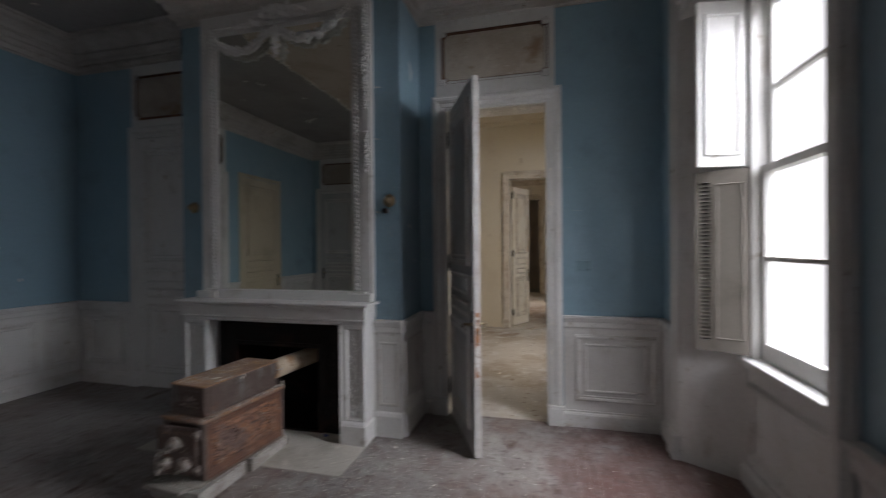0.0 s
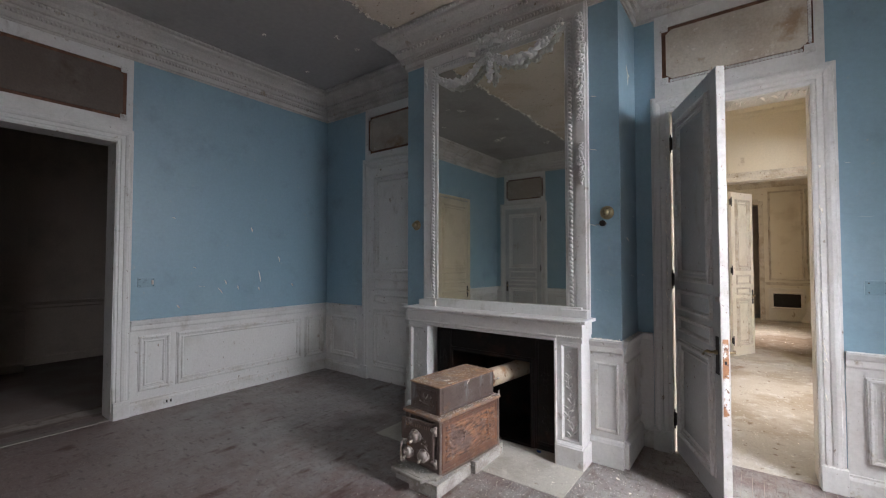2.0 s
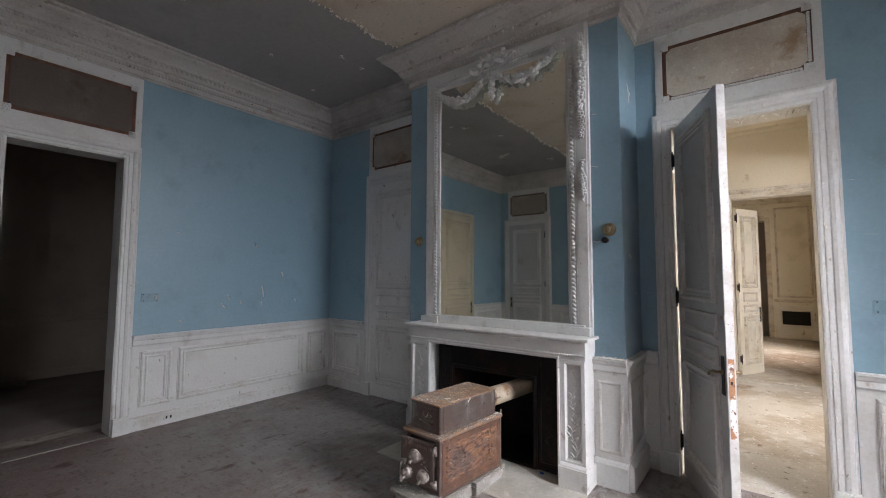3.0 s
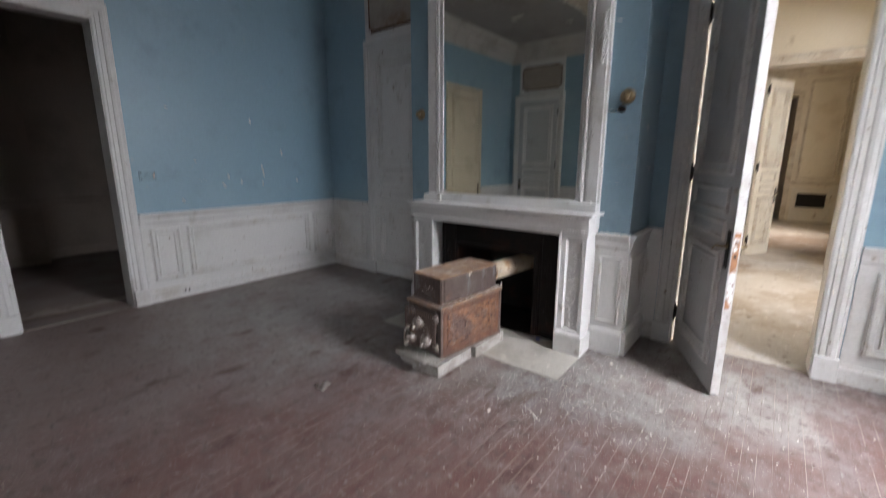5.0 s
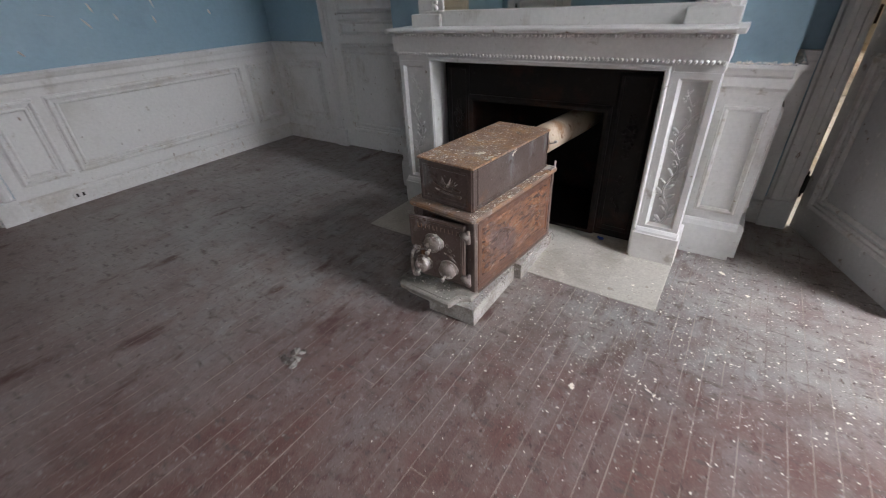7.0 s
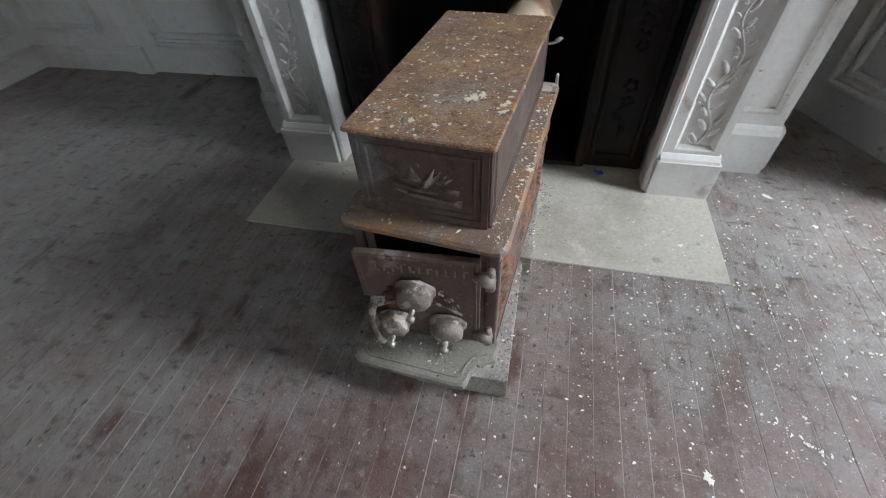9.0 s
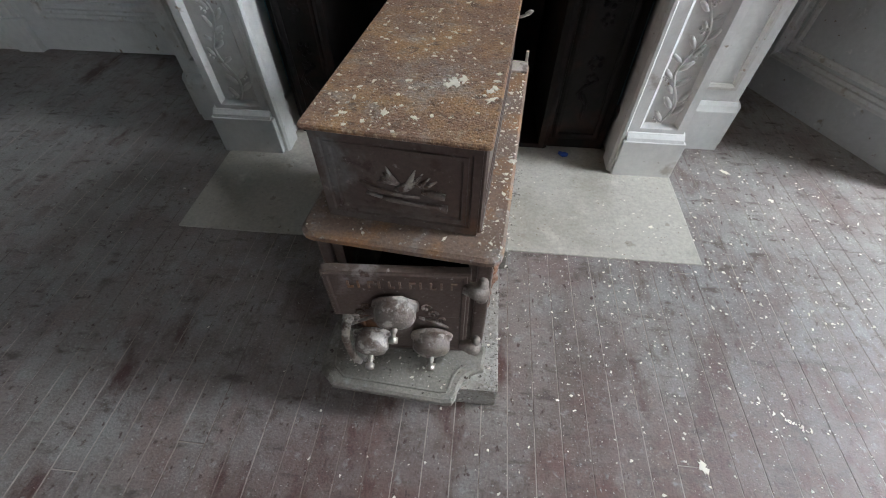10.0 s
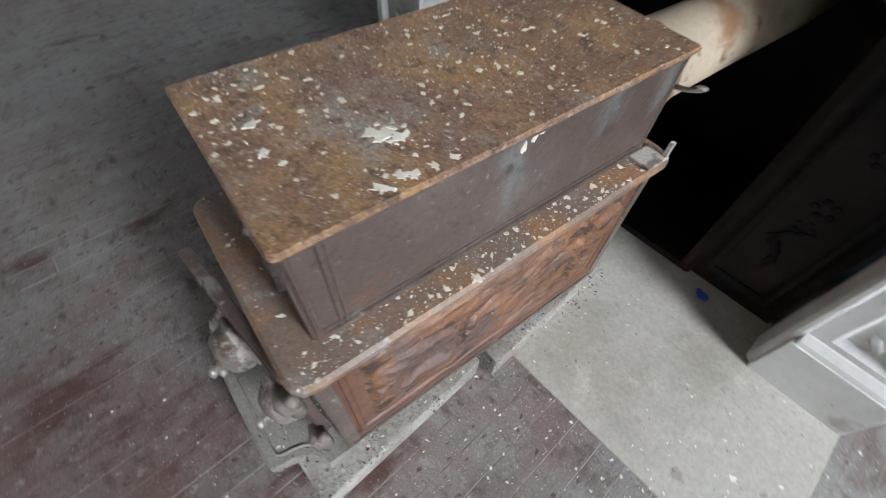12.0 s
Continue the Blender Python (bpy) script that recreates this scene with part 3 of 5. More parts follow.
def carved_band(ends, a, z, step, size, name):
    bm = bmesh.new()
    for (x0, y0), (x1, y1) in ends:
        p, q = Vector((x0, y0, z)), Vector((x1, y1, z))
        d = (q - p).normalized()
        n = UP.cross(d)
        count = int((q - p).length / step)
        for i in range(count):
            c = p + d * (i + 0.5) * step + n * a
            bmesh.ops.create_cube(bm, size=1, matrix=Matrix.Translation(c) @ d.to_track_quat("X", "Z").to_matrix().to_4x4() @ Matrix.Rotation(0.5, 4, "X") @ Matrix.Diagonal((step * size, 0.024, 0.034, 1)))
    bmesh.ops.bevel(bm, geom=list(bm.edges), offset=0.005, segments=1, affect="EDGES")
    return tagged(part(name, bm, TRIM), "carved egg pattern along the plaster cornice", "cornice carving", kind="stuff")


RUNS = [((XE, YN), (BX1 + 0.1, YN)), ((BX1, YN), (BX1, BY)), ((BX1 + 0.1, BY), (BX0 - 0.1, BY)), ((BX0, BY), (BX0, YN)), ((BX0, YN), (XW, YN)), ((XW, YN), (XW, YS))]
carved_band(RUNS, 0.112, ZC - 0.172, 0.050, 0.6, "egg_band")
carved_band(RUNS, 0.275, ZC - 0.024, 0.05, 0.62, "leaf_band")
carved_band(RUNS, 0.040, ZC - 0.262, 0.032, 0.55, "bead_band")

# wainscot
wainscot("wainscot_west", WEST, 1.347, YN, [(1.445, 1.69), (1.80, 3.32), (3.43, 3.69)], WHITE)
wainscot("wainscot_west_south", WEST, -0.02, 0.218, [(0.05, 0.15)], WHITE)
wainscot("wainscot_west_corner", WEST, YS, -1.26, [(-2.4, -1.38)], WHITE)
wainscot("wainscot_north_west", NORTH, XW, -4.482, [(-5.13, -4.61)], WHITE)
wainscot("wainscot_north_east", NORTH, 0.320, XE, [(0.44, 1.04)], WHITE, True)
wainscot("wainscot_north_door", NORTH, BX1, -0.862, [], WHITE)
wainscot("wainscot_south_east", SOUTH, -XE, 3.958, [(-1.0, 0.5), (0.65, 2.1), (2.25, 3.75)], WHITE)
wainscot("wainscot_south_corner", SOUTH, 5.162, 5.275, [], WHITE)
wainscot("wainscot_east_corner", EAST, -YN, -3.51, [], WHITE)
wainscot("wainscot_east_middle", EAST, -1.545, 0.29, [(-1.45, -0.7), (-0.55, 0.18)], WHITE)
wainscot("wainscot_east_south", EAST, 2.23, 2.5, [], WHITE)
BSIDE = Side((BX1, 0, 0), (1, 0, 0))
for nm, S, u0, u1 in (("wainscot_breast_east", BREAST, -1.2215, BX1), ("wainscot_breast_west", BREAST, BX0, -2.9555), ("wainscot_breast_side", BSIDE, BY, YN), ("wainscot_breast_far_side", Side((BX0, 0, 0), (-1, 0, 0)), -YN, -BY)):
    bm = bmesh.new()
    wbox(bm, S, u0, u1 + 0.010, 0, 0.90, 0, 0.012)
    path = [S(u1 + (0.012 if S is BREAST else 0), 0, 0.002), S(u0, 0, 0.002)]
    sweep(bm, path, RAIL, UP)
    sweep(bm, path, [(0, 0), (0.040, 0), (0.040, 0.17), (0.028, 0.19), (0.016, 0.20), (0, 0.20)], UP)
    body = setting(nm, bm, WHITE, "white painted panelled base of the chimney breast", "wainscot")
    bm = bmesh.new()
    rect(bm, S, u0 + 0.045, u1 - 0.035, 0.26, 0.77, SMALLMOULD, 0.012)
    part("panel_moulding", bm, WORN, body, "worn panel moulding with shade toned into its grime")

# casings and linings of the doorways, with the framed panels over them
casing("casing_north", NORTH, -0.72, 0.178, 2.83, WHITE, "white moulded door casing, worn")
lining("lining_north", NORTH, -0.72, 0.178, 2.83, 0.25, CREAMWOOD)
casing("casing_west", WEST, 0.36, 1.205, 2.775, WHITE, "white moulded door casing")
lining("lining_west", WEST, 0.36, 1.205, 2.775, 0.25, WHITE)
casing("casing_north_west", NORTH, -4.34, -3.40, 2.83, WHITE, "white moulded door casing")
casing("casing_south", SOUTH, 4.10, 5.02, 2.83, WHITE, "white moulded door casing")
casing("casing_yellow_door", WEST, -1.19, -0.11, 2.90, YDOOR, "narrow yellowed door casing", [(0, 0), (0, 0.03), (0.05, 0.03), (0.06, 0.02), (0.06, 0)], False)


def overdoor(S, u0, u1, z0, z1, worn, cloth=CANVAS):
    """A framed panel over a door whose moulding is partly torn off, baring brown wood."""
    ob = thing("overdoor_panel", "stained canvas panel over a door, its moulding partly torn off", "wall panel", group="panels over the doors")
    for nm, q in (("stile", (u0 - 0.075, u0 - 0.02, z0 - 0.135, z1 + 0.125)), ("stile", (u1 + 0.02, u1 + 0.075, z0 - 0.135, z1 + 0.125)), ("rail", (u0 - 0.02, u1 + 0.02, z0 - 0.135, z0 - 0.012)), ("rail", (u0 - 0.02, u1 + 0.02, z1 + 0.012, z1 + 0.125))):
        bm = bmesh.new()
        wbox(bm, S, *q, 0, 0.014)
        part(nm, bm, WHITE, ob)
    bm = bmesh.new()
    wbox(bm, S, u0 - 0.02, u1 + 0.02, z0 - 0.012, z1 + 0.012, 0.0, 0.004)
    part("backing", bm, BAREWOOD, ob, "bare brown wood where moulding is gone")
    bm = bmesh.new()
    c = 0.055
    out = [(u0 + 0.012, z0 + c), (u0 + 0.012, z1 - c), (u0 + c, z1 - 0.02), (u1 - c, z1 - 0.02), (u1 - 0.012, z1 - c), (u1 - 0.012, z0 + c), (u1 - c, z0 + 0.02), (u0 + c, z0 + 0.02)]
    A, B = [bm.verts.new(S(u, z, 0.004)) for u, z in out], [bm.verts.new(S(u, z, 0.012)) for u, z in out]
    bm.faces.new(B)
    for i in range(8):
        bm.faces.new((A[i], A[(i + 1) % 8], B[(i + 1) % 8], B[i]))
    part("canvas", bm, cloth, ob, "stained peeling canvas")
    for u, z in ((u0, z0), (u0, z1), (u1, z0), (u1, z1)):
        bm = bmesh.new()
        wbox(bm, S, u - 0.035, u + 0.03, z - 0.03, z + 0.03, 0.012, 0.030, 0.004)
        for k in range(6):
            ball(bm, S(u + 0.02 * math.cos(k * 1.05), z + 0.02 * math.sin(k * 1.05), 0.030), 0.009, 1)
        ball(bm, S(u, z, 0.032), 0.011, 1)
        part("corner_block", bm, WHITE, ob)
    for keep, p, q in zip(worn, ((u0 + 0.04, z0), (u1, z0 + 0.04), (u0 + 0.04, z1)), ((u1 - 0.04, z0), (u1, z1 - 0.04), (u1 - 0.04, z1))):
        if not keep:
            continue
        bm = bmesh.new()
        n = int((abs(q[0] - p[0]) + abs(q[1] - p[1])) / 0.022)
        for i in range(n):
            f = (i + 0.5) / n
            ball(bm, S(p[0] + (q[0] - p[0]) * f, p[1] + (q[1] - p[1]) * f, 0.016), 0.0135, 1)
        part("bead_moulding", bm, WHITE, ob, "white beaded moulding")
    return ob


overdoor(NORTH, -0.745, 0.185, 3.09, 3.545, (1, 1, 0), CREAMCANVAS)
overdoor(WEST, 0.345, 1.255, 3.03, 3.52, (0, 0, 0), DARKCANVAS)
overdoor(NORTH, -4.36, -3.42, 3.05, 3.53, (0, 0, 0))
overdoor(SOUTH, 4.07, 4.98, 3.06, 3.54, (0, 0, 0))

setting("threshold_west", boxed(-5.345, -5.262, 0.37, 1.195, -0.001, 0.008, 0.003), SHUTTER, "worn wooden threshold strip of the dark doorway", "threshold")

# rooms beyond: cream room, far room, dark room
N2, N3 = Side((0, 8.05, 0), (0, -1, 0)), Side((0, 14.0, 0), (0, -1, 0))
wall("wall_cream_north", N2, -4.5, 1.62, 4.25, 0.25, [(-0.52, 0.52, 0, 2.86)], CREAM, "cream yellow painted wall")
casing("casing_cream_north", N2, -0.52, 0.52, 2.86, CREAMMOULD, "cream painted door casing")
lining("lining_cream_north", N2, -0.52, 0.52, 2.86, 0.25, CREAMWOOD)
wall("wall_cream_south", Side((0, 4.034, 0), (0, 1, 0)), -1.62, 4.5, 4.25, 0.004, [(-0.178, 0.72, 0, 2.83)], CREAM, "cream yellow painted wall")
wall("wall_cream_west", Side((-4.3, 0, 0), (1, 0, 0)), 4.0, 8.3, 4.25, 0.2, [], CREAM, "cream yellow painted wall")
wall("wall_far_north", N3, -4.5, 1.62, 3.85, 0.3, [(-1.1, -0.06, 0, 3.1)], CREAMDOOR, "cream panelled wall")
wall("wall_far_west", Side((-4.3, 0, 0), (1, 0, 0)), 8.3, 14.0, 3.85, 0.2, [], CREAM, "cream wall")
wall("wall_cream_east", EAST, -14.3, -4.03, 4.25, 0.50, [(-11.79, -10.21, 0.8, 3.3), (-6.89, -5.31, 0.8, 3.3)], CREAM, "cream painted window wall")
setting("wall_far_closing", boxed(-1.6, 0.4, 15.5, 15.7, 0, 3.5), DARKROOM, "dark wall beyond the far doorway", "wall")
bm = bmesh.new()
sweep(bm, [(XE, 8.05, 4.25), (-4.3, 8.05, 4.25)], [(0, -0.38), (0.02, -0.38), (0.03, -0.34), (0.03, -0.30), (0.10, -0.20), (0.2, -0.03), (0.2, 0), (0, 0)], UP)
setting("cornice_cream", bm, CREAM, "plain cream cornice", "cornice")
bm = bmesh.new()
sweep(bm, [(XE, 14.0, 3.85), (-4.3, 14.0, 3.85)], [(0, -0.3), (0.03, -0.3), (0.05, -0.2), (0.15, -0.05), (0.15, 0), (0, 0)], UP)
wbox(bm, N3, 0.06, XE, 0.94, 1.02, 0, 0.03)
rect(bm, N3, 0.17, 0.84, 1.10, 3.42, PANELMOULD)
rect(bm, N3, 0.92, 1.10, 1.10, 3.42, PANELMOULD)
wbox(bm, N3, -0.06, 0.05, 0, 3.2, 0, 0.05)
wbox(bm, N3, -1.25, -0.06, 3.1, 3.25, 0, 0.05)
setting("trim_far_room", bm, CREAMMOULD, "cream moulded panelling of the far room", "trim")
bm = bmesh.new()
wbox(bm, N3, 0.12, 0.88, 0.02, 0.86, 0, 0.05)
rect(bm, N3, 0.20, 0.80, 0.35, 0.74, PANELMOULD, 0.05)
setting("fireplace_far", bm, CREAMWOOD, "cream painted fireplace front in the far room", "fireplace")
# no recess here: a flat black sheet stands for the opening's shade
bm = bmesh.new()
wbox(bm, N3, 0.205, 0.79, 0.355, 0.73, 0.052, 0.056)
setting("fire_opening_far", bm, BLACK, "flat black sheet for the shaded fire opening in the far room", "fireplace")

DW = Side((-8.95, 0, 0), (1, 0, 0))
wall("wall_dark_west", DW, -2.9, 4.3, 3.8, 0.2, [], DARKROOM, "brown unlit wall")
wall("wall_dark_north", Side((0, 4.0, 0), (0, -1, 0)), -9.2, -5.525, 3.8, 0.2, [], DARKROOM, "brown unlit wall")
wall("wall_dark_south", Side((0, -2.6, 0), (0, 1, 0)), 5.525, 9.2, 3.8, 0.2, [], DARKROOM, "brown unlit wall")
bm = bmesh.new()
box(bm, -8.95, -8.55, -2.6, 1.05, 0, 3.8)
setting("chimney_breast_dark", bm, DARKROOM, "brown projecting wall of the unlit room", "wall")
bm = bmesh.new()
for S, a, b in ((DW, 1.06, 4.0), (Side((-8.55, 0, 0), (1, 0, 0)), -2.6, 1.05)):
    wbox(bm, S, a, b, 0.13, 0.90, 0, 0.008)
    sweep(bm, [S(b, 0), S(a, 0)], RAIL, UP)
    sweep(bm, [S(b, 0), S(a, 0)], BASE, UP)
setting("wainscot_dark", bm, DARKROOM, "dark painted wainscot", "wainscot")
# outer wall faces that close the house
setting("wall_outer_south", boxed(-10.1, 1.7, -3.2, -2.95, -0.9, 4.6), OUTER, "stone outer wall", "wall")
setting("wall_outer_west", boxed(-10.1, -9.95, -2.95, 15.9, -0.9, 4.6), OUTER, "stone outer wall", "wall")
setting("wall_outer_north", boxed(-9.95, 1.62, 15.75, 15.9, -0.9, 4.6), OUTER, "stone outer wall", "wall")
setting("wall_far_end_east", boxed(1.12, 1.62, 14.3, 15.75, -0.9, 4.6), OUTER, "stone outer wall", "wall")
setting("wall_beyond_west", boxed(-9.95, -5.9, 4.3, 15.75, -0.9, 4.6), OUTER, "closed part of the house", "wall")
setting("roof", boxed(-10.2, 1.8, -3.3, 16.0, 4.6, 4.9), OUTER, "flat roof slab", "roof")

bm = bmesh.new()
v = [bm.verts.new(p) for p in ((4.2, -14, -0.9), (4.2, 34, -0.9), (4.2, 34, 9), (4.2, -14, 9))]
bm.faces.new(v)
SKYGLOW = bpy.data.materials.new("overcast_sky_glow")
SKYGLOW.use_nodes = True
sb = SKYGLOW.node_tree.nodes["Principled BSDF"]
sb.inputs["Base Color"].default_value = (0, 0, 0, 1)
sb.inputs["Emission Color"].default_value, sb.inputs["Emission Strength"].default_value = (0.97, 0.985, 1.0, 1), 3.2
setting("backdrop", bm, SKYGLOW, "white overcast sky outside the windows", "sky")

# ---- fireplace ----
mantel = thing("mantelpiece", "white painted carved mantelpiece round the fire opening", "mantelpiece")
SHELF = [(0, -0.060), (0.226, -0.060), (0.232, -0.012), (0.238, 0.026), (0.236, 0.030), (0.240, 0.044), (0.262, 0.048), (0.272, 0.054), (0.273, 0.064), (0.267, 0.070), (0, 0.070)]
bm = bmesh.new()
sweep(bm, [(-1.21, BY - 0.001, 1.05), (-2.985, BY - 0.001, 1.05)], SHELF, UP)
part("shelf", bm, MARBLE, mantel)
for x0, x1 in ((-3.015, -2.985), (-1.21, -1.178)):
    part("shelf_end", boxed(x0, x1, BY - 0.270, BY, 1.096, 1.12, 0.005), MARBLE, mantel)
bm = bmesh.new()
FF = Side((0, 3.018, 0), (0, -1, 0))
sweep(bm, [FF(-2.71, 0.0), FF(-2.71, 0.945), FF(-1.44, 0.945), FF(-1.44, 0.0)], [(0.0, -0.08), (0, 0.0), (0.008, 0.010), (0.018, 0.010), (0.024, 0.002), (0.036, 0.002), (0.036, -0.08)], FF.n)
part("inner_moulding", bm, MARBLE, mantel)
part("lintel", boxed(-2.96, -1.215, 3.02, BY, 0.945, 0.992, 0.002), MARBLE, mantel)
for z, r, y in ((1.087, 0.0100, 2.994), (0.987, 0.0088, 3.006)):
    bm = bmesh.new()
    for i in range(82):
        ball(bm, (-2.951 + i * 0.02135, y, z), r, 1, (0.95, 1.15, 1.1))
    row = part("bead_moulding", bm, MARBLE, mantel, "fine row of carved beads", True)
    row["kind"] = "stuff"


def vine(S, u, z0, z1):
    """A carved vine that climbs a pilaster."""
    bm = bmesh.new()
    pts = [S(u + 0.022 * math.sin((z - z0) * 26), z, 0.0015) for z in np.linspace(z0, z1, 40)]
    tube(bm, pts, [0.006 - 0.003 * i / 39 for i in range(40)], 6)
    for i in range(26):
        f = (i + 0.5) / 26
        z = z0 + (z1 - z0) * f
        side = 1 if i % 2 else -1
        size = 0.026 * random.uniform(0.7, 1.2) * (1.15 - 0.5 * f)
        c = u + 0.022 * math.sin((z - z0) * 26) + side * size * 0.8
        ang = side * random.uniform(0.5, 1.0)
        turn = S.n.to_track_quat("Z", "Y").to_matrix().to_4x4() @ Matrix.Rotation(-ang, 4, "Z")
        ball(bm, S(c, z + size * 0.4, 0.002), size, 1, (0.36, 1.0, 0.26), turn)
        if i % 3 == 0:
            for k in range(4):
                ball(bm, S(c + 0.010 * math.cos(k * 1.57), z + 0.010 * math.sin(k * 1.57), 0.003), 0.006, 1)
    return bm


for x0, x1 in ((-2.955, -2.748), (-1.404, -1.222)):
    pil = part("pilaster", boxed(x0, x1, 3.035, BY, 0.15, 0.945, 0.002), MARBLE, mantel)
    bm = bmesh.new()
    F = Side((0, 3.035, 0), (0, -1, 0))
    rect(bm, F, x0 + 0.030, x1 - 0.030, 0.20, 0.915, [(-0.010, 0), (-0.002, 0.010), (0.004, 0.018), (0.030, 0.018), (0.030, 0)])
    part("pilaster_frame", bm, MARBLE, pil)
    part("carved_vine", vine(F, (x0 + x1) / 2, 0.215, 0.87), MARBLE, pil, "carved vine with leaves", True)
    bm = bmesh.new()
    box(bm, x0 - 0.022, x1 + 0.016, 2.990, BY, 0, 0.155, 0.004)
    sweep(bm, [(x1 + 0.006, 3.0, 0.150), (x0 - 0.012, 3.0, 0.150)], [(0, 0), (0.008, 0), (0.002, 0.016), (-0.012, 0.030), (-0.03, 0.034), (-0.03, 0)], UP)
    part("plinth", bm, MARBLE, mantel)

# ---- overmantel mirror ----
mirror = thing("overmantel_mirror", "tall old mirror in a carved white frame over the mantel", "mirror")
MX0, MX1, MZ0, MZ1 = -2.73, -1.405, 1.20, 3.50
part("mirror_glass", boxed(MX0 - 0.01, MX1 + 0.01, 3.205, 3.215, MZ0 - 0.01, MZ1 + 0.01), MIRROR, mirror, "darkened silvered glass")
bm = bmesh.new()
F = Side((0, BY, 0), (0, -1, 0))
rect(bm, F, MX0, MX1, MZ0, MZ1, [(0, 0), (0, 0.034), (0.006, 0.040), (0.022, 0.040), (0.026, 0.034), (0.075, 0.034), (0.082, 0.045), (0.10, 0.048), (0.170, 0.048), (0.176, 0.040), (0.190, 0.036), (0.190, 0)])
part("frame", bm, WHITE, mirror)
bm = bmesh.new()


def rope(bm, p, q, n, step=0.034, r=0.021):
    p, q = Vector(p), Vector(q)
    d = (q - p).normalized()
    count = int((q - p).length / step)
    side = Vector(n).cross(d)
    for i in range(count):
        c = p + d * step * (i + 0.5)
        a = (d * 0.75 + side * 0.66).normalized()
        turn = a.to_track_quat("Z", "Y").to_matrix().to_4x4()
        ball(bm, c, r, 1, (0.55, 0.75, 1.15), turn)


ry = BY - 0.050
rope(bm, (MX0 - 0.050, ry, MZ0), (MX0 - 0.050, ry, MZ1 + 0.05), (0, -1, 0))
rope(bm, (MX1 + 0.050, ry, MZ0), (MX1 + 0.050, ry, MZ1 + 0.05), (0, -1, 0))
rope(bm, (MX0 - 0.03, ry, MZ1 + 0.05), (MX1 + 0.03, ry, MZ1 + 0.05), (0, -1, 0))
part("rope_moulding", bm, WHITE, mirror, "twisted rope moulding", True)["kind"] = "stuff"
part("base_rail", boxed(MX0 - 0.14, MX1 + 0.14, 3.155, BY, 1.118, 1.20, 0.004), WHITE, mirror)
for x in (MX0 - 0.09, MX1 + 0.09):
    part("frame_plinth", boxed(x - 0.11, x + 0.10, 3.135, BY, 1.118, 1.185, 0.006), WHITE, mirror)


def rosette(bm, c, r):
    """A chunky carved flower with petals, or a folded leaf."""
    c = Vector(c)
    k0 = random.uniform(0, 6)
    if random.random() < 0.3:
        a = random.uniform(0, 6.3)
        turn = Matrix.Rotation(a, 4, "Y")
        ball(bm, c, r * 1.1, 1, (1.25, 0.5, 0.5), turn)
        ball(bm, c + Vector((math.cos(a) * r * 0.3, -r * 0.3, -math.sin(a) * r * 0.3)), r * 0.7, 1, (1.2, 0.5, 0.35), turn)
        return
    for k in range(5):
        a = k0 + k * 1.257
        p = c + Vector((math.cos(a) * r * 0.6, random.uniform(-0.1, 0.15) * r, math.sin(a) * r * 0.6))
        ball(bm, p, r * 0.55, 1, (1, 0.6, 1))
    ball(bm, c + Vector((0, -r * 0.35, 0)), r * 0.4, 1)


def swag(name, pts, r0, r1, count):
    """A carved garland of flowers along a hanging line."""
    bm = bmesh.new()
    P = [Vector(p) for p in pts]
    for i in range(count):
        f = i / (count - 1) * (len(P) - 1)
        k = min(int(f), len(P) - 2)
        c = P[k].lerp(P[k + 1], f - k)
        w = math.sin(math.pi * i / (count - 1))
        r = r0 + (r1 - r0) * w
        rosette(bm, c + Vector((random.gauss(0, r * 0.10), -random.uniform(0, r * 0.35), random.gauss(0, r * 0.12))), r * random.uniform(0.85, 1.05))
    tube(bm, [p + Vector((0, 0.006, 0)) for p in P], r0 * 0.4, 7)
    ob = part(name, bm, WHITE, mirror, "carved flower garland", True)
    ob["kind"] = "stuff"
    return ob


gy = BY - 0.078
left = [(-2.735 + 0.62 * t, gy, 3.45 - 0.155 * math.sin(math.pi * min(t * 1.02, 1)) ** 0.9 + 0.04 * t) for t in np.linspace(0, 1, 14)]
right = [(-2.085 + 0.66 * t, gy, 3.48 - 0.165 * math.sin(math.pi * min(t * 0.98, 1)) ** 0.9 + 0.09 * t) for t in np.linspace(0, 1, 14)]
swag("garland", left, 0.032, 0.052, 18)
swag("garland", right, 0.032, 0.055, 20)
swag("garland_drop", [(-2.10, gy, 3.47), (-2.085, gy - 0.01, 3.36), (-2.095, gy, 3.24)], 0.026, 0.042, 9)
swag("crest", [(-2.36, gy, 3.565), (-2.22, gy, 3.60), (-2.10, gy, 3.635), (-1.95, gy, 3.615), (-1.80, gy, 3.585)], 0.030, 0.054, 19)
bm = bmesh.new()
for x, z, dx, dz in ((-2.06, 3.62, -0.20, -0.05), (-2.08, 3.63, 0.21, -0.03), (-2.08, 3.60, -0.13, 0.05), (-2.06, 3.61, 0.12, 0.045), (-2.08, 3.56, 0.25, 0.035), (-2.10, 3.55, -0.27, -0.01)):
    nn = 12
    va, vb = [], []
    for i in range(nn):
        f = i / (nn - 1)
        q = Vector((x + dx * f, gy - 0.025 - 0.022 * math.sin(f * 9.5), z + dz * f + 0.012 * math.sin(f * 8)))
        w = 0.020 * (0.6 + 0.5 * math.sin(math.pi * f))
        va.append((q + Vector((0, 0.004, -w)), q + Vector((0, -0.004, -w))))
        vb.append((q + Vector((0, 0.004, w)), q + Vector((0, -0.004, w))))
    for i in range(nn - 1):
        hexa(bm, [va[i][0], va[i + 1][0], va[i + 1][1], va[i][1], vb[i][0], vb[i + 1][0], vb[i + 1][1], vb[i][1]])
